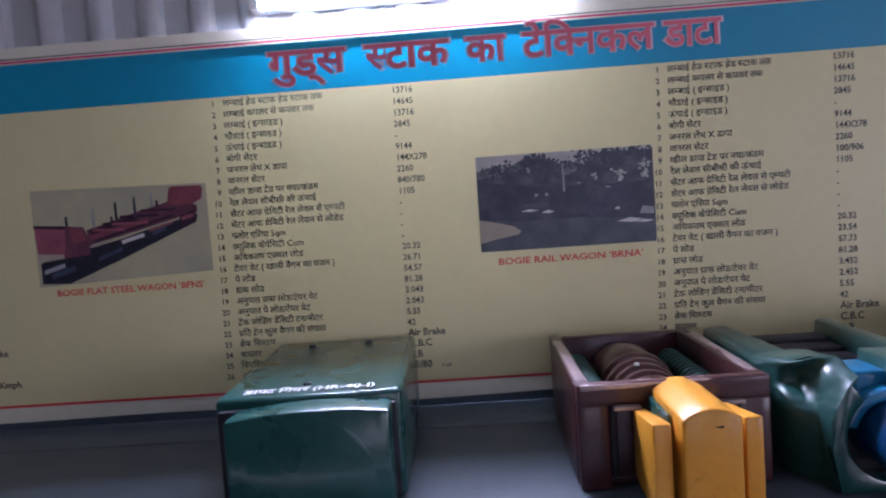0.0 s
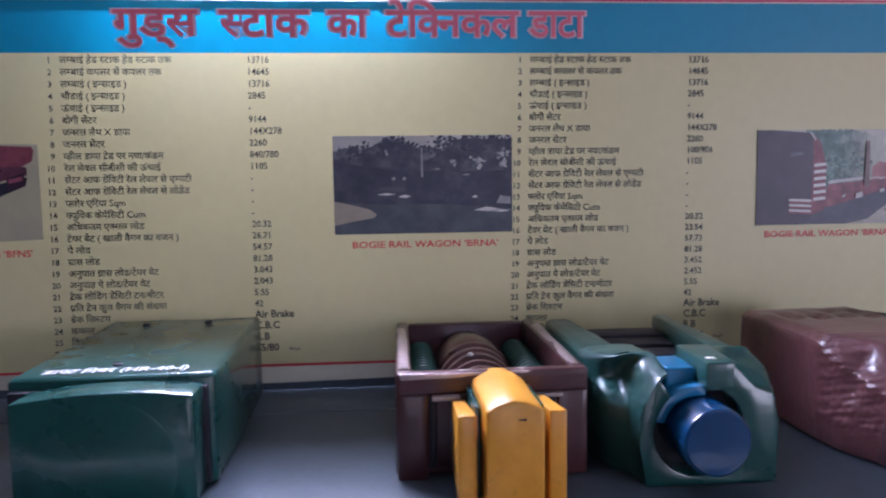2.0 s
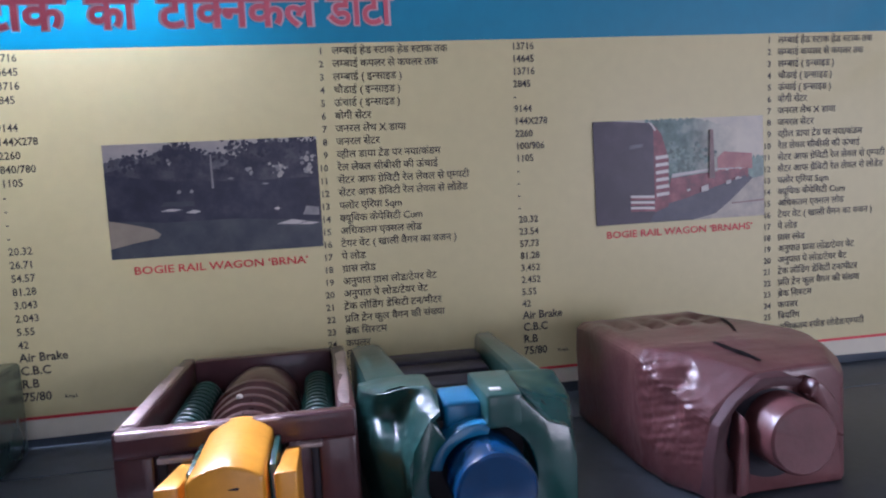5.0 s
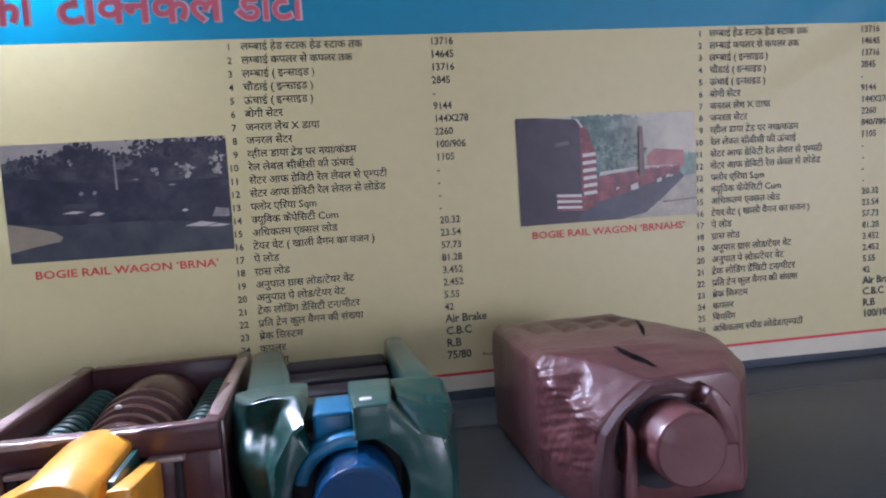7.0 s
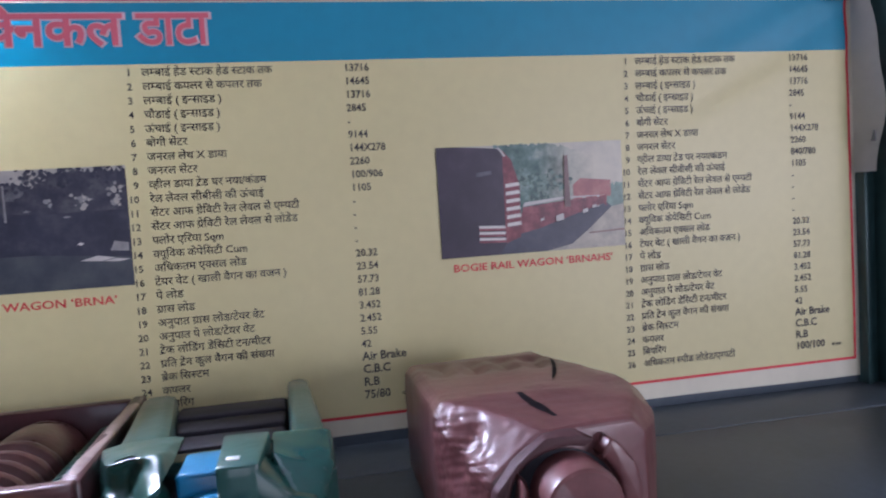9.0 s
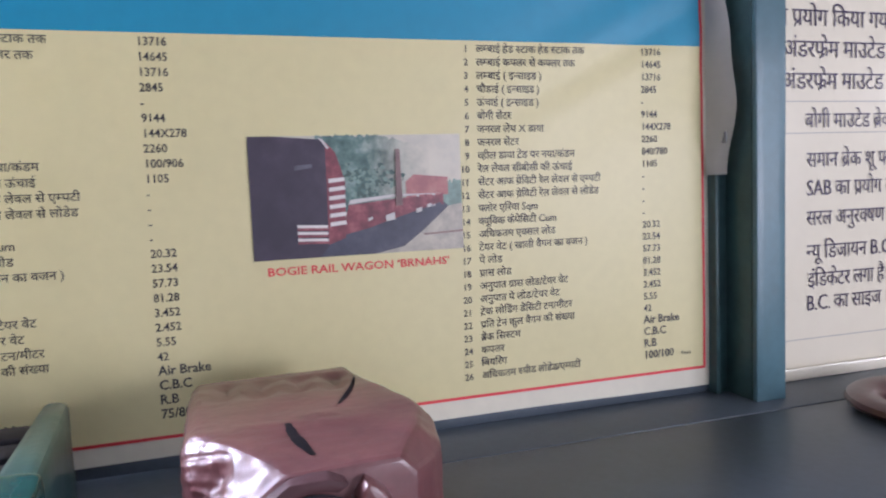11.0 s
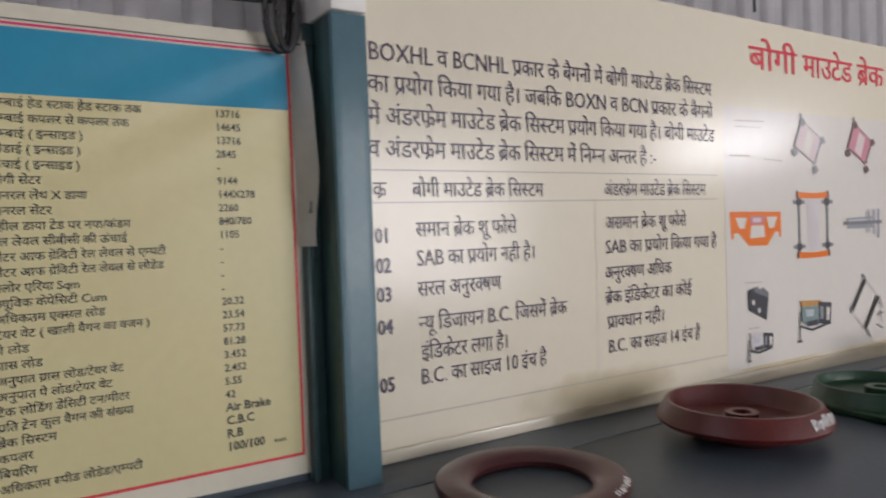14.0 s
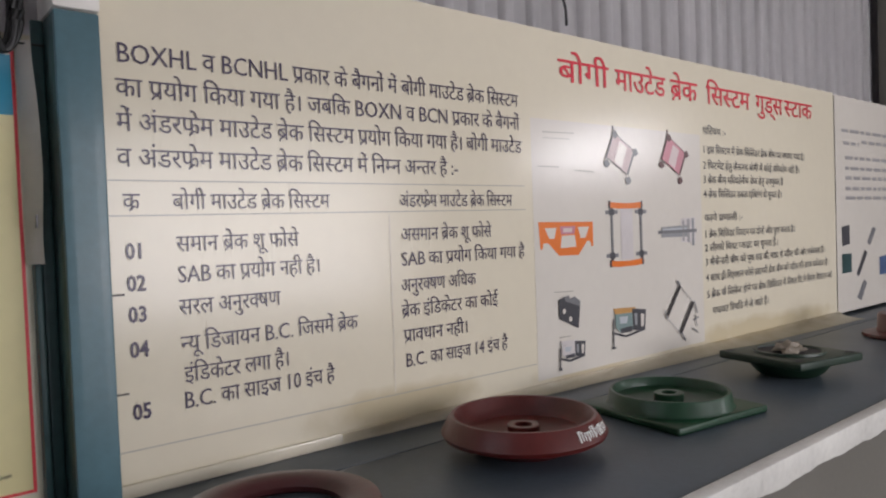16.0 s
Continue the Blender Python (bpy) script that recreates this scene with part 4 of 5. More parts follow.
for word, a, b in (("बोगी", 3.472, 3.73), ("माउटेड", 3.768, 4.07), ("ब्रेक", 4.105, 4.288), ("सिस्टम", 4.357, 4.70), ("गुड्स", 4.755, 5.0), ("स्टाक", 5.02, 5.305)):
    lettering("heading_word", word, board, M_HEAD, a, 1.838, 0.112, board_skin, b - a, 0.006)
SMALL = [
    ("परिचय :-", 4.322, 4.50, 1.715), ("1 इस सिस्टम में ब्रेक सिलिंडर ब्रेक बीम पर लगाया गया है।", 4.317, 5.216, 1.640), ("2 फिटमेंट हेतु कैसनब बोगी में कोई परिवर्तन नहीं है।", 4.317, 5.16, 1.577),
    ("3 ब्रेक बीम परिवर्तनीय ब्रेक हेतु उपयुक्त है", 4.317, 4.99, 1.520), ("4 ब्रेक सिलिंडर डबल एक्टिंग से युक्त है।", 4.317, 4.98, 1.462),
    ("कार्य प्रणाली :-", 4.320, 4.62, 1.368), ("1 ब्रेक सिलिंडर पिस्टन पर दोनों ओर पुश करता है।", 4.316, 5.10, 1.302), ("2 लीवर्स पिवट प्वाइंट पर घूमता है।", 4.316, 4.93, 1.247),
    ("3 सेकेन्डरी बीम को पुश राड की मदद से व्हील की ओर धकेलता है।", 4.318, 5.42, 1.190), ("4 साथ ही रिएक्शन फोर्स प्राइमरी ब्रेक बीम को व्हील की तरफ धकेलता है।", 4.320, 5.46, 1.127),
    ("5 ब्रेक के रिलीज होने पर ब्रेक सिलिंडर में स्थित रिटर्न स्प्रिंग सिस्टम को", 4.322, 5.50, 1.060), ("यथावत स्थिति में ले आते है।", 4.362, 4.834, 0.992),
]
for text, a, b, z in SMALL:
    lettering("small_text_line", text, board, M_DARKGREY, a, z, 0.042, board_skin, b - a, 0.002)

# pictures of brake parts on the board
LIFT = [0.0014]


def draw(name, pts, mat, label=""):
    LIFT[0] += 0.00006
    return printed(name, shape(pts, board_skin, LIFT[0]), mat, board, label)


def quad(cx, cz, dx, dz, t):
    """A stroke from (cx, cz) by (dx, dz), t thick."""
    n = math.hypot(dx, dz)
    ox, oz = -dz / n * t / 2, dx / n * t / 2
    return [(cx - ox, cz - oz), (cx + dx - ox, cz + dz - oz), (cx + dx + ox, cz + dz + oz), (cx + ox, cz + oz)]


M_ROSE = ink("rose_ink", (0.56, 0.22, 0.27), 0.3)
M_BLUSH = ink("blush_ink", (0.66, 0.54, 0.53), 0.3)
M_ASH = ink("ash_grey_ink", (0.30, 0.31, 0.32), 0.35)


def strokes(name, lines, mat):
    """A run of thin drawn lines (x, z, dx, dz, thickness)."""
    for x, z, dx, dz, t in lines:
        draw(name, quad(x, z, dx, dz, t), mat)


# orange side frame
draw("side_frame", [(3.355, 1.386), (3.622, 1.382), (3.622, 1.300), (3.612, 1.300), (3.606, 1.318), (3.590, 1.318), (3.545, 1.274), (3.449, 1.276), (3.398, 1.318), (3.376, 1.318), (3.372, 1.300), (3.362, 1.300)], M_ORANGE)
for hole in (((3.384, 1.366), (3.440, 1.366), (3.428, 1.332), (3.404, 1.332)), ((3.545, 1.366), (3.602, 1.366), (3.582, 1.330), (3.556, 1.330)), ((3.464, 1.340), (3.528, 1.340), (3.534, 1.302), (3.456, 1.300))):
    draw("side_frame_opening", list(hole), M_BOARD_PALE)
draw("side_frame_spring", [(3.456, 1.370), (3.532, 1.370), (3.526, 1.344), (3.460, 1.344)], M_ROSE)
draw("side_frame_spring_face", [(3.470, 1.364), (3.516, 1.364), (3.514, 1.350), (3.472, 1.350)], M_BLUSH)
# rectangular bogie plan
draw("frame_fill", [(3.775, 1.245), (3.845, 1.245), (3.845, 1.428), (3.775, 1.428)], M_PALELILAC)
for x in (3.725, 3.893):
    draw("axle", quad(x, 1.238, 0, 0.20, 0.013), M_DARKGREY)
    draw("axle_shine", quad(x + 0.001, 1.262, 0, 0.15, 0.004), M_ASH)
    for z in (1.262, 1.412):
        draw("wheel", quad(x - 0.034, z, 0.068, 0, 0.013), M_GREY)
        draw("wheel_hub", quad(x - 0.014, z, 0.028, 0, 0.022), M_DARKGREY)
for z in (1.437, 1.234):
    draw("bolster", [(3.715, z - 0.010), (3.76, z - 0.013), (3.86, z - 0.013), (3.90, z - 0.010), (3.91, z), (3.90, z + 0.010), (3.83, z + 0.006), (3.79, z + 0.006), (3.715, z + 0.010), (3.705, z)], M_ORANGE)
    for x in (3.714, 3.900):
        draw("bolster_stud", quad(x, z - 0.012, 0.0, 0.026, 0.010), M_DARKGREY)
# grey cylinder
draw("cylinder_shade", [(4.15, 1.382), (4.25, 1.386), (4.25, 1.286), (4.15, 1.292)], M_PALELILAC)
draw("cylinder_body", [(4.02, 1.352), (4.20, 1.356), (4.20, 1.312), (4.02, 1.314)], M_ASH)
draw("cylinder_shine", [(4.03, 1.345), (4.19, 1.348), (4.19, 1.340), (4.03, 1.338)], M_PALEBLUE)
strokes("cylinder_flange", ((4.165, 1.296, 0.0, 0.078, 0.014), (4.200, 1.290, 0.0, 0.090, 0.018)), M_MIDGREY)
draw("cylinder_flange", quad(4.232, 1.276, 0.0, 0.106, 0.016), M_ASH)
draw("cylinder_rod", quad(3.998, 1.334, 0.26, 0.0, 0.012), M_GREY)
# tilted brake beam frames
for cx, cz, band, core, edge in ((3.785, 1.612, M_BLUSH, M_BOARD_PALE, M_ASH), (4.112, 1.617, M_ROSE, M_BLUSH, M_BROWNINK)):
    draw("tilted_frame", [(cx - 0.036, cz + 0.074), (cx + 0.078, cz + 0.014), (cx + 0.036, cz - 0.068), (cx - 0.080, cz - 0.010)], band)
    draw("tilted_frame_core", [(cx - 0.004, cz + 0.046), (cx + 0.036, cz + 0.026), (cx + 0.004, cz - 0.046), (cx - 0.038, cz - 0.024)], core)
    strokes("tilted_frame_bar", ((cx - 0.084, cz - 0.016, 0.050, 0.096, 0.007), (cx + 0.034, cz - 0.070, 0.048, 0.090, 0.010), (cx - 0.036, cz + 0.076, 0.114, -0.060, 0.003), (cx - 0.080, cz - 0.012, 0.116, -0.058, 0.003)), edge)
    for tx, tz in ((-0.098, -0.026), (-0.048, 0.076), (0.022, -0.082), (0.066, 0.018)):
        draw("tilted_frame_lug", [(cx + tx, cz + tz), (cx + tx + 0.022, cz + tz + 0.008), (cx + tx + 0.036, cz + tz - 0.010), (cx + tx + 0.018, cz + tz - 0.022), (cx + tx + 0.004, cz + tz - 0.014)], edge)
    strokes("tilted_frame_pin", ((cx - 0.036, cz + 0.076, -0.006, 0.022, 0.007), (cx + 0.034, cz - 0.084, -0.004, -0.020, 0.009)), edge)
# pierced casting
draw("casting", [(3.436, 1.135), (3.462, 1.142), (3.468, 1.132), (3.540, 1.105), (3.530, 1.034), (3.438, 1.074)], M_DARKGREY)
draw("casting_tab", [(3.462, 1.142), (3.486, 1.146), (3.490, 1.134), (3.515, 1.140), (3.542, 1.122), (3.540, 1.105), (3.468, 1.128)], M_GREY)
for x, z in ((3.461, 1.096), (3.491, 1.068)):
    draw("casting_hole", [(x + 0.008 * math.cos(math.tau * i / 8), z + 0.009 * math.sin(math.tau * i / 8)) for i in range(8)], M_BOARD_PALE)
strokes("caption_stroke", ((3.417, 1.161, 0.091, -0.003, 0.003), (3.434, 1.014, 0.055, 0.0, 0.003), (3.385, 1.668, 0.15, 0.004, 0.003), (3.385, 1.650, 0.13, 0.002, 0.002), (3.357, 1.560, 0.10, 0.0, 0.003), (3.53, 1.552, 0.10, -0.004, 0.003)), M_LINE)
# brake cylinders on their carriers, one large and one small
for x, z, k in ((3.712, 0.943, 1.0), (3.434, 0.912, 0.66)):
    def at(u, v):
        return (x + u * k, z + v * k)
    draw("carrier_cover", [at(0.004, 0.136), at(0.130, 0.130), at(0.128, 0.112), at(0.012, 0.116)], M_OCHRE if k == 1.0 else M_PALELILAC)
    draw("cylinder_barrel", [at(0.012, 0.116), at(0.110, 0.112), at(0.112, 0.052), at(0.040, 0.050), at(0.014, 0.068)], M_TEALINK if k == 1.0 else M_PALELILAC)
    draw("barrel_shine", [at(0.035, 0.104), at(0.085, 0.102), at(0.078, 0.078), at(0.040, 0.080)], M_PALEBLUE)
    draw("barrel_foot", [at(0.038, 0.062), at(0.108, 0.066), at(0.108, 0.046), at(0.044, 0.046)], M_DARKGREY)
    draw("carrier_end", [at(0.110, 0.126), at(0.192, 0.116), at(0.184, 0.040), at(0.112, 0.050)], M_DARKGREY)
    draw("carrier_window", [at(0.122, 0.108), at(0.140, 0.106), at(0.138, 0.064), at(0.124, 0.066)], M_ASH)
    draw("carrier_window", [at(0.160, 0.104), at(0.182, 0.100), at(0.176, 0.058), at(0.160, 0.056)], M_BOARD_PALE)
    strokes("carrier_arm", ((*at(0.0, 0.052), 0.072 * k, -0.020 * k, 0.007), (*at(0.072, 0.032), 0.112 * k, 0.014 * k, 0.007), (*at(0.0, 0.0), 0.002 * k, 0.100 * k, 0.006), (*at(-0.010, 0.0), 0.022 * k, 0.0, 0.008)), M_DARKGREY)
# pair of push rods
strokes("push_rod", ((4.033, 1.014, 0.095, 0.112, 0.016), (4.122, 0.944, 0.093, 0.112, 0.018)), M_BLACK)
strokes("rod_link", ((4.128, 1.126, 0.087, -0.070, 0.003), (4.033, 1.014, 0.089, -0.070, 0.003), (4.02, 1.044, 0.018, -0.034, 0.006)), M_MIDGREY)
strokes("rod_pin", ((4.108, 1.146, 0.020, -0.018, 0.008), (4.222, 1.060, 0.020, -0.050, 0.007), (4.128, 0.948, 0.026, -0.036, 0.008), (4.215, 0.985, 0.035, 0.010, 0.006), (4.205, 0.955, 0.040, -0.022, 0.005), (4.225, 1.005, 0.012, -0.045, 0.005)), M_GREY)

# ---- third board farther along ----
board3 = thing("picture_board", pose(0, 0, 0), "pale glossy board with small pictures and print", "board")


def far_skin(x, z):
    return -0.010 + 0.002 * noise.noise(Vector((x, z, 3.0)))


printed("panel", sheet(5.562, 8.0, 0.868, 1.985, far_skin, 0.0, 30, 12), M_BOARD_PALE, board3)
part("backing", box(5.585, 8.0, -0.006, 0.03, 0.868, 1.985), M_MARGIN, board3)
for i, (x0, x1, z) in enumerate(((5.64, 6.45, 1.80), (5.66, 5.86, 1.735), (5.68, 6.6, 1.66), (5.68, 6.7, 1.605), (5.68, 6.7, 1.555), (5.68, 6.75, 1.50), (5.68, 6.6, 1.45), (5.9, 6.9, 1.75))):
    words = random.Random(40 + i)
    x = x0
    while x < x1:
        w = words.uniform(0.04, 0.13)
        printed("illegible_word", sheet(x, min(x1, x + w), z, z + 0.018, far_skin, 0.0015, 2, 1), M_MIDGREY, board3)
        x += w + 0.025
for pts, mat in ((((5.62, 1.31), (5.72, 1.32), (5.72, 1.22), (5.63, 1.21)), M_DARKGREY), (((5.95, 1.22), (6.03, 1.30), (6.08, 1.29), (5.99, 1.20)), M_GREY), (((5.62, 1.17), (5.74, 1.17), (5.74, 1.07), (5.62, 1.07)), M_POST_DARK), (((5.80, 1.06), (5.92, 1.18), (5.95, 1.16), (5.83, 1.04)), M_DARKGREY), (((6.12, 1.13), (6.30, 1.14), (6.30, 1.03), (6.12, 1.03)), M_BLUEINK), (((5.80, 0.93), (5.90, 1.02), (5.94, 1.0), (5.86, 0.91)), M_GREY)):
    printed("part_picture", shape(list(pts), far_skin, 0.0016), mat, board3)
pillar = tagged(mesh_ob("pillar", box(6.36, 6.66, -0.004, 0.06, 2.0, ZC, 0.006), M_CABINET), "dark grey upright panel above the far board", "pillar", "", "structure")

# ---- exhibits on the counter ----


def text_on_top(name, text, parent, material, width, size, m, bold=0.02):
    """Painted lettering laid flat, baseline along x, placed by m."""
    ob = lettering(name, text, parent, material, 0, 0, size, lambda x, z: 0.0, width, bold, lift=0.0)
    ob.data.transform(m @ Matrix.Rotation(radians(-90), 4, "X"))
    return ob


def bolt(parent, x, y, z, r=0.008, mat=None):
    part("bolt", lathe([(r, 0), (r, 0.003), (r * 0.7, 0.005), (0, 0.005)], 12, Matrix.Translation((x, y, z))), mat or M_BLACK_AND_SHADE, parent)


def crescent(cx, cz, r0, r1, a0, a1):
    n = 16
    out = [(cx + r1 * math.cos(radians(a0 + (a1 - a0) * i / n)), cz + r1 * math.sin(radians(a0 + (a1 - a0) * i / n))) for i in range(n + 1)]
    return out + [(cx + r0 * math.cos(radians(a1 + (a0 - a1) * i / n)), cz + r0 * math.sin(radians(a1 + (a0 - a1) * i / n))) for i in range(n + 1)]


# closed draft gear
gear = thing("draft_gear", pose(-0.315, -0.30, TOP + 0.001, 0, 0, 1.5), "dark green enamelled closed draft gear box with white lettering", "draft gear", "rail exhibits")
part("housing", roughen(subdivided(box(-0.158, 0.155, -0.215, 0.255, 0.0, 0.182, 0.010, 3), 2), 0.0022, 14), M_GREEN, gear)
arc = [(-0.122, 0.004)] + [(-0.122 + 0.262 * i / 12, 0.166 + 0.010 * math.sin(math.pi * i / 12) + 0.004 * i / 12) for i in range(13)] + [(0.140, 0.004)]
part("front_plate", roughen(subdivided(prism(arc, -0.292, -0.226, 0.006), 1), 0.0018, 18, 3.0), M_GREEN, gear, "slightly bowed front follower plate")
part("round_face", roughen(lathe([(0, 0.2935), (0.098, 0.2935), (0.104, 0.2925), (0.106, 0.288), (0, 0.288)], 56, Matrix.Translation((0.010, 0, 0.062)) @ ALONG_Y), 0.0012, 30), M_GREEN, gear, "shallow round pad on the plate")
# black filler gives the gap its shade by colour
part("throat", box(-0.148, 0.145, -0.232, -0.20, 0.01, 0.165), M_BLACK_AND_SHADE, gear, "black box painting the shade in the gap behind the plate")
for x, y in ((-0.07, 0.19), (0.055, 0.20), (-0.015, -0.145)):
    bolt(gear, x, y, 0.1815)
text_on_top("painted_lettering", "ड्राफ्ट गियर (HR-40-I)", gear, M_WHITEPAINT, 0.225, 0.034, Matrix.Translation((-0.115, -0.195, 0.1845)), 0.03)

# sectioned draft gear in a yoke
yoke = thing("sectioned_draft_gear", pose(0.283, -0.315, TOP + 0.001, 0, 0, 0), "maroon open-topped draft gear with springs and yellow wedges", "draft gear", "rail exhibits")
part("base_plate", box(-0.14, 0.15, -0.20, 0.20, 0.0, 0.018, 0.004), M_MAROON, yoke)
for s in (-1, 1):
    x = 0.003 + s * 0.137
    wall_side = part("side_wall", roughen(subdivided(loft([[(x + 0.006 * s - 0.014, -0.20, 0.0), (x + 0.006 * s + 0.014, -0.20, 0.0), (x + 0.006 * s + 0.014, -0.20, 0.174), (x + 0.006 * s - 0.014, -0.20, 0.174)], [(x - 0.012, 0.212, 0.0), (x + 0.012, 0.212, 0.0), (x + 0.012, 0.212, 0.172), (x - 0.012, 0.212, 0.172)]], 0.006), 3), 0.0018, 22, s), M_MAROON, yoke)
    part("worn_rim", roughen(subdivided(box(x + 0.004 * s - 0.009, x + 0.004 * s + 0.009, -0.188, 0.14, 0.164, 0.1746, 0.003), 5), 0.0042, 60, s + 5), M_BARE, wall_side, "paint worn to bare metal")
part("back_wall", roughen(box(-0.122, 0.128, 0.186, 0.210, 0.0, 0.170, 0.005), 0.001, 20), M_MAROON, yoke)
lintel = part("front_lintel", roughen(subdivided(box(-0.152, 0.156, -0.222, -0.198, 0.139, 0.176, 0.005, 3), 3), 0.0015, 25), M_MAROON, yoke)
part("front_web", roughen(subdivided(box(-0.108, 0.112, -0.210, -0.203, 0.016, 0.141, 0.002), 2), 0.0008, 30), M_MAROON, yoke, "dark maroon web behind the wedges")
part("worn_rim", roughen(subdivided(box(-0.146, 0.150, -0.2225, -0.203, 0.164, 0.1750, 0.003), 5), 0.004, 55, 9.0), M_BARE, lintel, "paint worn to bare metal")
for s in (-1, 1):
    part("front_jamb", roughen(subdivided(box(0.002 + s * 0.129 - 0.025, 0.002 + s * 0.129 + 0.025, -0.221, -0.199, 0.0, 0.141, 0.004), 2), 0.001, 25), M_MAROON, yoke)
    part("jamb_liner", box(0.004 + s * 0.098 - 0.006, 0.004 + s * 0.098 + 0.006, -0.216, -0.17, 0.018, 0.136, 0.002), M_BLACK_AND_SHADE, yoke)
    part("liner_shelf", roughen(box(min(0.008 + s * 0.060, 0.008 + s * 0.104), max(0.008 + s * 0.060, 0.008 + s * 0.104), -0.234, -0.218, 0.133, 0.140, 0.002), 0.001, 60), M_BARE, yoke, "pale worn edge of a liner plate")
prof = [(0.0, -0.17), (0.030, -0.17), (0.040, -0.15)]
for k in range(6):
    y = -0.145 + 0.032 * k
    r = 0.046 + 0.0036 * k
    prof += [(r, y), (r + 0.009, y + 0.005), (r + 0.011, y + 0.013), (r + 0.009, y + 0.021), (r - 0.001, y + 0.026)]
prof += [(0.070, 0.06), (0.070, 0.13), (0.064, 0.17), (0, 0.17)]
part("ribbed_drum", roughen(lathe(prof, 56, Matrix.Translation((0.000, 0.0, 0.092)) @ ALONG_Y.inverted()), 0.0016, 40), M_DRUM, yoke, "ribbed maroon friction drum")
part("drum_nose", roughen(lathe([(0, 0.0), (0.034, 0.002), (0.040, 0.03), (0.034, 0.05)], 32, Matrix.Translation((0.004, -0.135, 0.104)) @ ALONG_Y), 0.002, 30), M_BARE, yoke, "worn pale nose of the drum")
bolt(yoke, -0.014, -0.045, 0.158, 0.005, M_WHITEPAINT)
for s in (-1, 1):
    helix = [(0.002 + s * 0.100 + 0.021 * math.cos(a), -0.175 + 0.345 * a / (2 * math.pi * 17), 0.112 + 0.021 * math.sin(a)) for a in [2 * math.pi * 17 * i / 340 for i in range(341)]]
    part("coil_spring", sweep(helix, 0.0070, 8), M_SPRING, yoke, "dark green coil spring")
    part("spring_core", lathe([(0, -0.175), (0.015, -0.175), (0.015, 0.165), (0, 0.165)], 16, Matrix.Translation((0.002 + s * 0.100, 0, 0.112)) @ ALONG_Y), M_BLACK_AND_SHADE, yoke)
top = [(-0.032 + 0.082 * i / 10, 0.152 + 0.026 * math.sin(math.pi * (0.1 + 0.8 * i / 10)) ** 0.8) for i in range(11)]
wedge = part("wedge", roughen(subdivided(prism([(-0.032, 0.004)] + top + [(0.050, 0.004)], -0.385, -0.205, 0.004), 2), 0.0012, 25), M_YELLOW, yoke, "yellow painted centre wedge")
part("wedge_scar", roughen(box(0.012, 0.024, -0.3858, -0.380, 0.150, 0.153, 0.001), 0.0015, 120), M_BLACK_AND_SHADE, wedge, "small dark scar on the yellow face")
part("wedge_collar", lathe([(0.044, 0), (0.047, 0.004), (0.047, 0.016), (0.043, 0.020)], 32, Matrix.Translation((0.009, -0.224, 0.118)) @ ALONG_Y, close=True), M_YELLOW, yoke, "dull yellow collar against the lintel")
for x0, x1, zt in ((-0.069, -0.042, 0.153), (0.060, 0.085, 0.157)):
    part("wedge_shoe", roughen(subdivided(loft([[(x0, -0.366, 0.012), (x1, -0.366, 0.012), (x1, -0.366, zt), (x0, -0.366, zt)], [(x0 + 0.004, -0.225, 0.02), (x1 - 0.002, -0.225, 0.02), (x1 - 0.002, -0.225, zt - 0.020), (x0 + 0.004, -0.225, zt - 0.020)]], 0.0025), 2), 0.001, 30), M_YELLOW, yoke)
for x in (-0.037, 0.055):
    part("shim", box(x - 0.004, x + 0.004, -0.33, -0.225, 0.01, 0.154, 0.001), M_GREEN, yoke, "dark teal painted shim")

# coupler yoke with a blue shank
coup = thing("coupler_model", pose(0.612, -0.385, TOP + 0.001, 0, 0, 0), "sea green coupler yoke with black block and blue shank", "coupler", "rail exhibits")
part("side_arm", roughen(subdivided(loft([[(-0.155, -0.08, 0.0), (-0.085, -0.08, 0.0), (-0.078, -0.08, 0.182), (-0.15, -0.08, 0.178)], [(-0.168, 0.205, 0.0), (-0.112, 0.205, 0.0), (-0.112, 0.205, 0.188), (-0.168, 0.205, 0.186)]], 0.014), 3), 0.003, 16), M_GREEN_PALE, coup)
part("side_arm", roughen(subdivided(loft([[(0.070, -0.08, 0.0), (0.130, -0.08, 0.0), (0.122, -0.08, 0.180), (0.075, -0.08, 0.180)], [(0.055, 0.210, 0.0), (0.102, 0.210, 0.0), (0.100, 0.210, 0.188), (0.066, 0.210, 0.190)]], 0.010), 3), 0.002, 16), M_GREEN_PALE, coup)
part("block_core", box(-0.110, 0.066, -0.062, 0.196, 0.003, 0.140, 0.003), M_BLACK_AND_SHADE, coup, "dark body of the block")
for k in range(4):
    part("block_bar", roughen(subdivided(box(-0.108, 0.064, 0.192 - 0.062 * k - 0.0605, 0.192 - 0.062 * k, 0.003, 0.164 - 0.006 * k, 0.006), 1), 0.001, 30), M_BLACK_AND_SHADE, coup, "blackened steel bar")
part("cross_plate", roughen(subdivided(box(-0.09, 0.125, -0.105, -0.058, 0.0, 0.168, 0.005), 2), 0.0015, 22), M_GREEN_PALE, coup)
lug = part("lug", roughen(subdivided(loft([[(-0.005, -0.214, 0.150), (0.040, -0.214, 0.150), (0.042, -0.214, 0.194), (-0.005, -0.214, 0.194)], [(-0.008, -0.095, 0.150), (0.048, -0.100, 0.150), (0.050, -0.100, 0.196), (-0.008, -0.095, 0.196)]], 0.004), 2), 0.001, 26), M_GREEN_PALE, coup)
part("paint_chip", roughen(box(0.004, 0.020, -0.195, -0.183, 0.192, 0.1962, 0.001), 0.001, 60), M_WHITEPAINT, lug, "white paint chip on the lug")
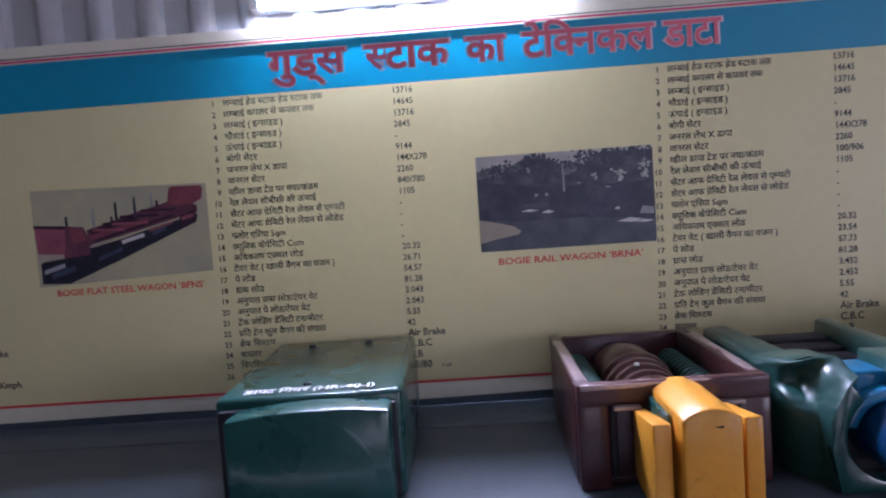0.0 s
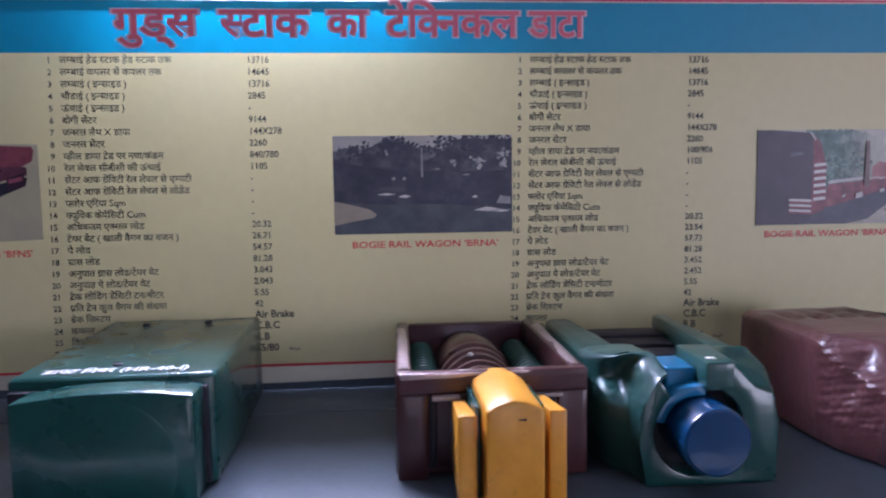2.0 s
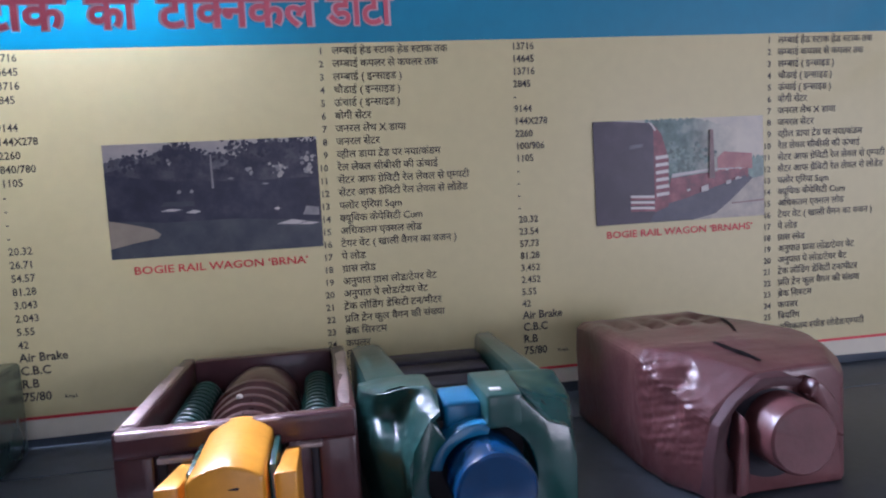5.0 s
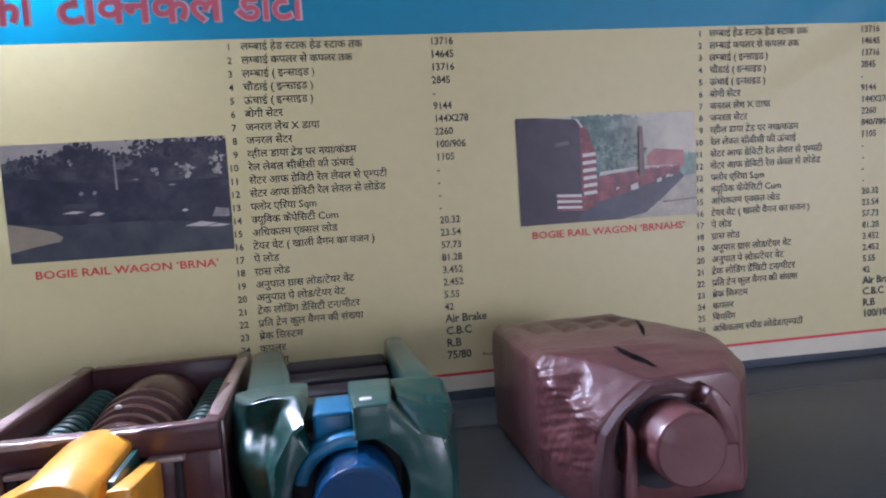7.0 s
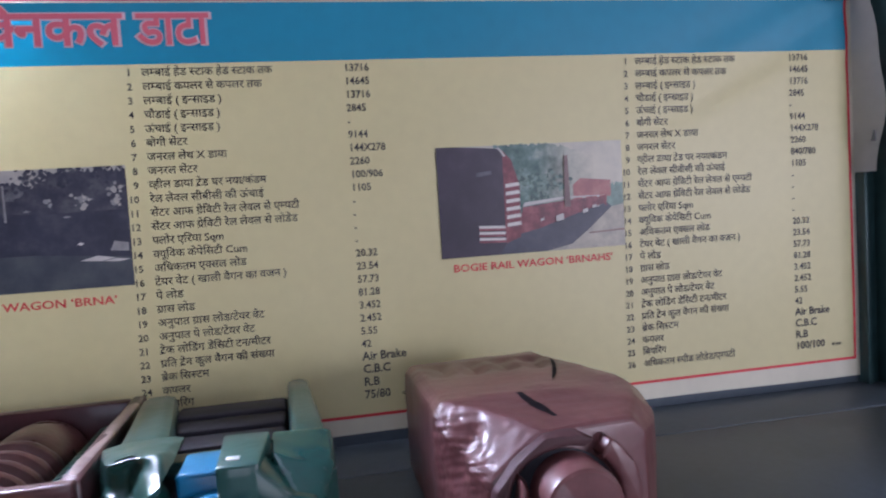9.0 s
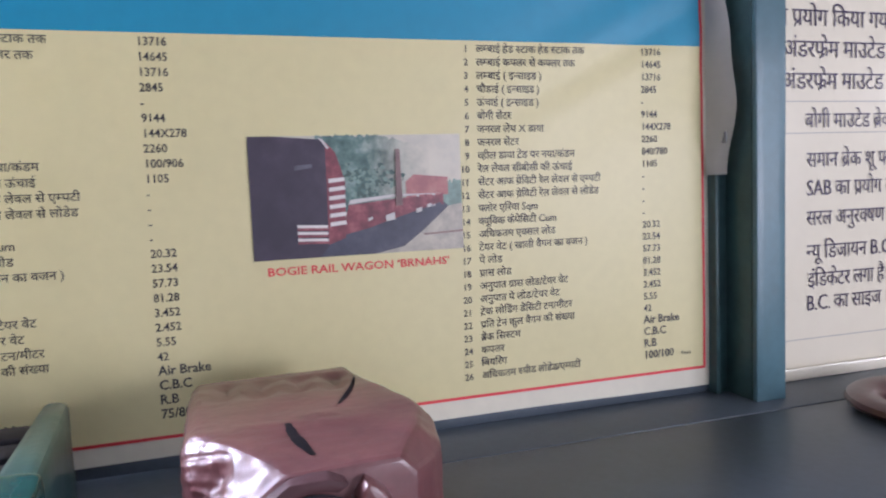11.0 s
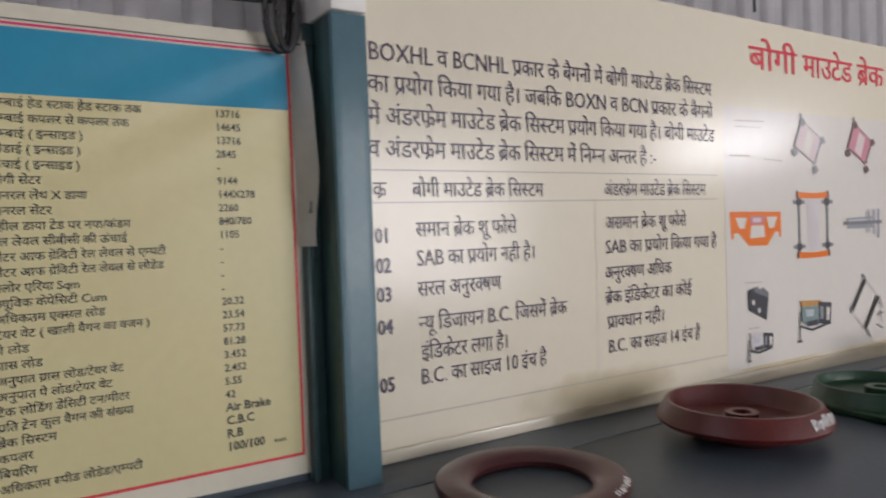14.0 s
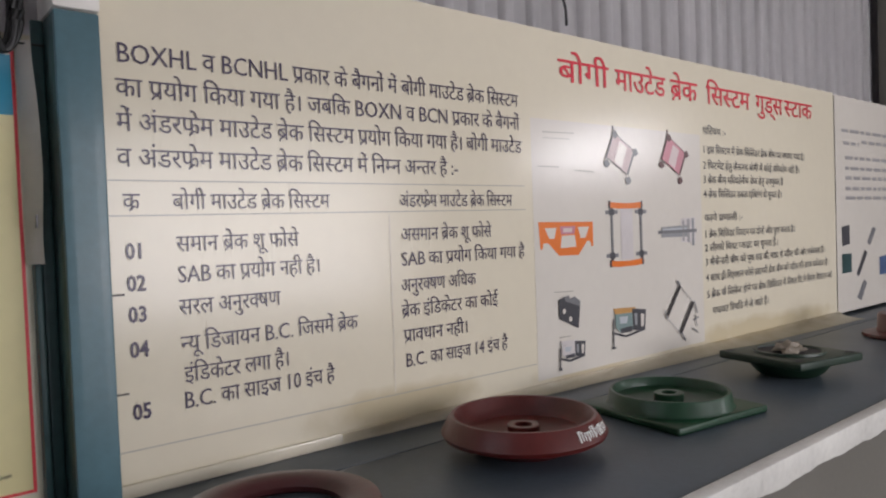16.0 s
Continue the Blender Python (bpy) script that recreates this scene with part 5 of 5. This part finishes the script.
inner = [(-0.014 + 0.072 * math.cos(radians(80 - 310 * i / 36)), 0.086 + 0.072 * math.sin(radians(80 - 310 * i / 36))) for i in range(37)]
outer = [(-0.070, 0.158), (-0.080, 0.171), (-0.104, 0.130), (-0.110, 0.070), (-0.098, 0.0), (0.112, 0.0), (0.114, 0.10), (0.103, 0.143), (0.076, 0.152), (0.040, 0.188), (0.000, 0.188)]
part("face_plate", roughen(prism(outer + inner, -0.213, -0.150, 0.003), 0.0015, 30), M_GREEN, coup, "dark green flat face round the shank")
# solid black block; its colour stands for the shade inside the hollow
part("front_block", roughen(subdivided(box(-0.095, 0.110, -0.160, -0.095, 0.0, 0.150, 0.004), 2), 0.001, 24), M_BLACK_AND_SHADE, coup, "black block painting the shade of the hollow behind the face")
CHEEK = (
    ((-0.064, -0.05, 0.186), (-0.075, -0.05, 0.188), (-0.105, -0.05, 0.188), (-0.135, -0.05, 0.186), (-0.160, -0.05, 0.184)),
    ((-0.060, -0.140, 0.188), (-0.070, -0.135, 0.196), (-0.104, -0.130, 0.199), (-0.138, -0.125, 0.190), (-0.165, -0.055, 0.182)),
    ((-0.066, -0.208, 0.180), (-0.071, -0.166, 0.200), (-0.103, -0.158, 0.200), (-0.135, -0.148, 0.190), (-0.166, -0.06, 0.176)),
    ((-0.078, -0.211, 0.171), (-0.094, -0.174, 0.180), (-0.112, -0.128, 0.174), (-0.142, -0.122, 0.172), (-0.168, -0.06, 0.160)),
    ((-0.092, -0.212, 0.150), (-0.104, -0.174, 0.156), (-0.118, -0.120, 0.150), (-0.146, -0.118, 0.150), (-0.170, -0.06, 0.140)),
    ((-0.102, -0.212, 0.132), (-0.110, -0.174, 0.137), (-0.122, -0.164, 0.134), (-0.148, -0.148, 0.138), (-0.172, -0.06, 0.120)),
    ((-0.110, -0.212, 0.108), (-0.118, -0.184, 0.112), (-0.128, -0.180, 0.112), (-0.150, -0.160, 0.115), (-0.173, -0.06, 0.100)),
    ((-0.100, -0.205, 0.001), (-0.105, -0.170, 0.001), (-0.115, -0.150, 0.001), (-0.130, -0.130, 0.001), (-0.150, -0.06, 0.001)),
)
cheek = bmesh.new()
rows = [[cheek.verts.new(p) for p in row] for row in CHEEK]
for a, c in zip(rows, rows[1:]):
    for i in range(4):
        cheek.faces.new((a[i], a[i + 1], c[i + 1], c[i]))
bmesh.ops.recalc_face_normals(cheek, faces=cheek.faces)
cheek = subdivided(cheek, 6)
for _ in range(7):  # run the cast facets into one another
    bmesh.ops.smooth_vert(cheek, verts=[v for v in cheek.verts if not v.is_boundary], factor=0.5, use_axis_x=True, use_axis_y=True, use_axis_z=True)
cheek = roughen(roughen(cheek, 0.0020, 32, 2.0), 0.0011, 100, 5.0)
bmesh.ops.solidify(cheek, geom=cheek.faces[:], thickness=0.006)
part("cheek", cheek, M_GREEN_PALE, coup, "uneven glossy cast cheek with a hollow")
shoulder = [
    [(0.060, -0.206, 0.0), (0.112, -0.206, 0.0), (0.112, -0.206, 0.138), (0.080, -0.206, 0.148)],
    [(0.046, -0.150, 0.0), (0.134, -0.150, 0.0), (0.130, -0.150, 0.162), (0.052, -0.150, 0.184)],
    [(0.046, -0.080, 0.0), (0.138, -0.080, 0.0), (0.128, -0.080, 0.186), (0.050, -0.080, 0.192)],
]
shoulder = subdivided(loft(shoulder, 0.008), 4)
for _ in range(4):
    bmesh.ops.smooth_vert(shoulder, verts=shoulder.verts[:], factor=0.5, use_axis_x=True, use_axis_y=True, use_axis_z=True)
part("shoulder", roughen(roughen(shoulder, 0.002, 30, 6.0), 0.0010, 100, 3.0), M_GREEN, coup, "rounded dark green shoulder")
part("upper_block", roughen(subdivided(box(-0.056, -0.004, -0.176, -0.095, 0.130, 0.178, 0.007, 3), 1), 0.001, 30), M_SKYBLUE, coup, "sky blue painted block")
part("ring", roughen(prism(crescent(-0.014, 0.086, 0.054, 0.070, 78, 168), -0.206, -0.155, 0.003), 0.001, 30), M_SKYBLUE, coup, "sky blue inner arc")
part("shank", roughen(lathe([(0, 0.05), (0.053, 0.05), (0.053, 0.256), (0.0515, 0.262), (0.048, 0.265), (0, 0.265)], 48, Matrix.Translation((-0.008, 0, 0.085)) @ ALONG_Y), 0.001, 25), M_BLUE, coup, "glossy blue round shank")

# maroon coupler casting
head = thing("coupler_casting", pose(1.02, -0.35, TOP + 0.001, 0, 0, 0), "maroon glossy cast coupler body with round boss", "coupler", "rail exhibits")


def head_section(y, xl, xr, zt, cl, cr, skew=0.0):
    """One slice of the casting: left and right limits, top height, corner cuts."""
    return [(xl, y, 0.002), (xr, y + skew, 0.002), (xr, y + skew, zt - cr), (xr - cr, y + skew, zt), (xl + cl, y, zt), (xl, y, zt - cl * 0.8)]


body = [head_section(0.185, -0.138, 0.116, 0.190, 0.014, 0.014), head_section(0.09, -0.138, 0.128, 0.196, 0.014, 0.014), head_section(-0.06, -0.137, 0.172, 0.197, 0.016, 0.016), head_section(-0.098, -0.138, 0.176, 0.196, 0.018, 0.02),
        head_section(-0.150, -0.126, 0.170, 0.193, 0.050, 0.03), head_section(-0.192, -0.110, 0.150, 0.187, 0.066, 0.03, 0.01), head_section(-0.226, -0.094, 0.122, 0.180, 0.072, 0.02, 0.01)]
casting = subdivided(loft(body, 0.006), 12)
flank = [e for e in casting.edges if all(v.co.y < -0.08 and v.co.x < -0.07 and v.co.z > 0.02 for v in e.verts)]
bmesh.ops.subdivide_edges(casting, edges=flank, cuts=3, use_grid_fill=True)
casting = roughen(roughen(casting, 0.0028, 15), 0.0009, 60, 8.0)
casting.normal_update()
for v in casting.verts:  # four shallow slots sunk in the top
    if v.normal.z > 0.5:
        for c in (-0.088, -0.034, 0.020, 0.074):
            u, w = abs(v.co.x - c - 0.1 * (v.co.y - 0.09)) / 0.014, abs(v.co.y - 0.092) / 0.055
            v.co.z -= 0.008 * max(0.0, min(1.0, 2.0 - 1.6 * u)) * max(0.0, min(1.0, 2.6 - 2.4 * w))
for v in casting.verts:  # hammered, streaky flank of the nose
    k = max(0.0, min(1.0, (-0.085 - v.co.y) / 0.03)) * max(0.0, min(1.0, (-0.078 - v.co.x) / 0.02)) * max(0.0, min(1.0, (v.co.z - 0.03) / 0.02))
    v.co += v.normal * k * (0.0022 * noise.noise(Vector((v.co.x * 15, v.co.y * 15, v.co.z * 120 + v.co.y * 40))) + 0.0010 * noise.noise(v.co * 120) - 0.010 * math.exp(-((v.co.y + 0.165) / 0.016) ** 2) * max(0.0, min(1.0, (v.co.z - 0.09) / 0.03)))
skin_tree = BVHTree.FromBMesh(casting)
cast_body = part("casting", casting, M_MAROON_LIGHT, head, "rounded uneven maroon casting")
part("boss", roughen(lathe([(0, 0.17), (0.051, 0.17), (0.051, 0.282), (0.049, 0.289), (0.045, 0.292), (0, 0.292)], 44, Matrix.Translation((0.006, 0, 0.102)) @ ALONG_Y), 0.0012, 22), M_MAROON_LIGHT, head, "round maroon boss")


mouth = [(-0.001 + 0.077 * math.cos(radians(238 - 170 * i / 20)), 0.096 + 0.066 * math.sin(radians(238 - 170 * i / 20))) for i in range(21)]
part("jaw", roughen(roughen(subdivided(prism([(0.040, 0.168), (0.020, 0.177), (-0.024, 0.178), (-0.062, 0.150), (-0.090, 0.116), (-0.099, 0.066), (-0.101, 0.004), (-0.062, 0.004)] + mouth, -0.244, -0.200, 0.004), 1), 0.003, 30), 0.0012, 90), M_JAW, head, "thick curved jaw round the boss")
part("lip", roughen(subdivided(prism(crescent(0.014, 0.092, 0.062, 0.088, -8, 60), -0.246, -0.185, 0.006), 1), 0.003, 34, 4.0), M_MAROON_LIGHT, head, "raised lip above the boss")
part("leaf", roughen(subdivided(loft([[(-0.074, -0.262, 0.020), (-0.056, -0.258, 0.020), (-0.051, -0.258, 0.116), (-0.062, -0.262, 0.132)], [(-0.070, -0.205, 0.012), (-0.046, -0.200, 0.012), (-0.042, -0.200, 0.120), (-0.058, -0.205, 0.138)]], 0.005), 2), 0.002, 40), M_MAROON_LIGHT, head, "upright leaf beside the boss")
# flat black disc: the shade of the hollow is put into its colour
part("recess", lathe([(0, 0.2265), (0.060, 0.2265), (0.064, 0.2285), (0, 0.2285)], 40, Matrix.Translation((0.0, 0, 0.092)) @ Matrix.Diagonal((1.1, 1, 1, 1)) @ ALONG_Y), M_BLACK_AND_SHADE, head, "black disc painting the shade of the hollow round the boss")
# slits are black strips laid on the skin, their darkness painted
for ends, w, bend in ((((0.104, 0.085), (0.060, -0.045)), 0.007, 0.004), (((-0.012, -0.100), (0.008, -0.192)), 0.013, -0.005)):
    b = bmesh.new()
    side = []
    for i in range(19):
        f = i / 18
        x = ends[0][0] + (ends[1][0] - ends[0][0]) * f + bend * math.sin(math.pi * f)
        y = ends[0][1] + (ends[1][1] - ends[0][1]) * f
        k = w * (0.25 + 0.75 * math.sin(math.pi * (0.12 + 0.76 * f))) * (1 + 0.3 * noise.noise(Vector((f * 9, w * 50, 0))))
        row = []
        for dx in (-k / 2, k / 2):
            z = skin_tree.ray_cast(Vector((x + dx, y, 0.4)), Vector((0, 0, -1)))[0].z
            row.append(b.verts.new((x + dx, y, z + 0.0012)))
        side.append(row)
    for (p, q), (r, t) in zip(side, side[1:]):
        b.faces.new((p, q, t, r))
    bmesh.ops.solidify(b, geom=b.faces[:], thickness=0.006)
    part("slit", b, M_BLACK_AND_SHADE, cast_body, "black strip painting the dark of a slit in the casting")

# wear ring
ring = thing("wear_ring", pose(2.305, -0.315, TOP + 0.001), "dark red enamelled flat steel ring lying on the counter", "ring", "rail exhibits")
ring_body = part("ring_body", roughen(lathe([(0.118, 0.004), (0.122, 0.0), (0.172, 0.0), (0.187, 0.008), (0.191, 0.016), (0.187, 0.025), (0.170, 0.031), (0.140, 0.030), (0.126, 0.024), (0.117, 0.014)], 96, close=True), 0.001, 12), M_RING, ring)


def flank_marks(parent, r0, z0, r1, z1, a0, a1, n, seed):
    """Illegible hand-painted strokes round a flank."""
    rnd = random.Random(seed)
    bm = bmesh.new()
    for i in range(n):
        a = radians(a0 + (a1 - a0) * (i + 0.1) / n)
        w = radians((a1 - a0) / n * rnd.uniform(0.35, 0.8))
        lo, hi = rnd.uniform(0.05, 0.3), rnd.uniform(0.65, 1.0)
        pts = []
        for aa, s in ((a, lo), (a + w, lo), (a + w, hi), (a, hi)):
            r = r0 + (r1 - r0) * s + 0.0012
            pts.append((r * math.cos(aa), r * math.sin(aa), z0 + (z1 - z0) * s))
        bm.faces.new([bm.verts.new(p) for p in pts])
        s = hi
        r = r0 + (r1 - r0) * s + 0.0014
        aw = w * 1.9
        bm.faces.new([bm.verts.new(((r + q * 0.0) * math.cos(aa), r * math.sin(aa), z0 + (z1 - z0) * (s + q))) for aa, q in ((a - w * 0.5, 0), (a + aw, 0), (a + aw, 0.1), (a - w * 0.5, 0.1))])
    return part("painted_mark", bm, M_WHITEPAINT, parent, "illegible white hand lettering")


flank_marks(ring_body, 0.173, 0.0305, 0.188, 0.0245, 288, 318, 9, 4)

# red centre pivot dish
dish = thing("centre_pivot", pose(2.915, -0.350, TOP + 0.001), "dark red enamelled centre pivot dish with hub", "pivot", "rail exhibits")
bowl = part("bowl", roughen(lathe([(0, 0.0), (0.105, 0.0), (0.121, 0.012), (0.165, 0.026), (0.191, 0.036), (0.196, 0.046), (0.191, 0.055), (0.176, 0.080), (0.172, 0.085), (0.165, 0.085), (0.161, 0.080), (0.154, 0.058), (0.138, 0.042), (0.055, 0.036), (0, 0.036)], 96), 0.0008, 10), M_OXIDE, dish)
hub = part("hub", lathe([(0.020, 0.032), (0.038, 0.034), (0.038, 0.055), (0.036, 0.057), (0.022, 0.057), (0.020, 0.055)], 40, close=True), M_OXIDE, dish)
# black disc paints the shade at the bottom of the bore
part("hub_bore", lathe([(0, 0.038), (0.0205, 0.038)], 24), M_BLACK_AND_SHADE, hub)
flank_marks(bowl, 0.193, 0.053, 0.178, 0.078, 264, 304, 15, 7)

# bright green pivot on a square plate
pivot = thing("centre_pivot_plate", pose(3.435, -0.405, TOP + 0.001, 0, 0, -7), "bright green centre pivot dish on a square plate", "pivot", "rail exhibits")
part("plate", roughen(subdivided(box(-0.180, 0.180, -0.180, 0.180, 0.0, 0.020, 0.006, 3), 2), 0.0012, 14), M_GREEN_BRIGHT, pivot)
part("bowl", roughen(lathe([(0.172, 0.019), (0.166, 0.026), (0.162, 0.056), (0.159, 0.060), (0.153, 0.060), (0.150, 0.056), (0.146, 0.036), (0.132, 0.028), (0, 0.026)], 96), 0.0006, 10), M_GREEN_BRIGHT, pivot)
hub = part("hub", lathe([(0.019, 0.026), (0.040, 0.026), (0.040, 0.048), (0.038, 0.050), (0.021, 0.050), (0.019, 0.048)], 40, close=True), M_GREEN_BRIGHT, pivot)
# bore floor blackened to stand for its shade
part("hub_bore", lathe([(0, 0.030), (0.0195, 0.030)], 24), M_BLACK_AND_SHADE, hub)

# dark green pivot, plate upwards
top_pivot = thing("top_pivot", pose(4.10, -0.43, TOP + 0.001, 0, 0, -12), "dark green pivot standing plate upward with round opening", "pivot", "rail exhibits")
part("foot", roughen(lathe([(0, 0), (0.088, 0), (0.105, 0.012), (0.128, 0.040), (0.140, 0.052), (0, 0.052)], 80), 0.0008, 12), M_GREEN_DARK, top_pivot)
top_plate = part("plate", roughen(subdivided(box(-0.155, 0.155, -0.155, 0.155, 0.048, 0.074, 0.006, 3), 2), 0.0012, 16), M_GREEN_DARK, top_pivot)
part("rim", lathe([(0.096, 0.073), (0.112, 0.073), (0.110, 0.082), (0.099, 0.082)], 64, close=True), M_GREEN_DARK, top_pivot)
# opening and bolt holes are flat black discs, their shade painted
part("opening", lathe([(0, 0.0755), (0.097, 0.0755)], 48), M_BLACK_AND_SHADE, top_plate, "black disc painting the shade of the dusty opening")
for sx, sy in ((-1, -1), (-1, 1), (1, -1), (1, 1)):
    part("bolt_hole", lathe([(0, 0), (0.016, 0)], 20, Matrix.Translation((sx * 0.128, sy * 0.128, 0.0755))), M_BLACK_AND_SHADE, top_plate)
rag = bmesh.new()
bmesh.ops.create_icosphere(rag, subdivisions=3, radius=0.046)
for v in rag.verts:
    v.co = Vector((v.co.x * 1.3, v.co.y * 0.9, v.co.z * 0.35)) + v.co * 0.5 * noise.noise(v.co * 40)
    v.co.z = max(v.co.z, -0.012)
scrap = tagged(mesh_ob("paper_scrap", rag, M_RAG), "crumpled dusty paper scrap lying in the pivot opening", "paper")
scrap.matrix_basis = pose(4.08, -0.44, TOP + 0.0895, 0, 0, 30)

# dark red bush at the far end
bush = thing("flanged_bush", pose(5.12, -0.46, TOP + 0.001), "dark red flanged round casting standing on the counter", "casting", "rail exhibits")
part("flange", roughen(lathe([(0, 0), (0.165, 0), (0.170, 0.006), (0.168, 0.016), (0.120, 0.024), (0, 0.024)], 72), 0.0008, 12), M_OXIDE, bush)
part("barrel", roughen(lathe([(0.118, 0.020), (0.112, 0.04), (0.110, 0.092), (0.104, 0.100), (0.070, 0.100), (0.066, 0.094), (0.064, 0.03)], 72, close=True), 0.0008, 12), M_OXIDE, bush)
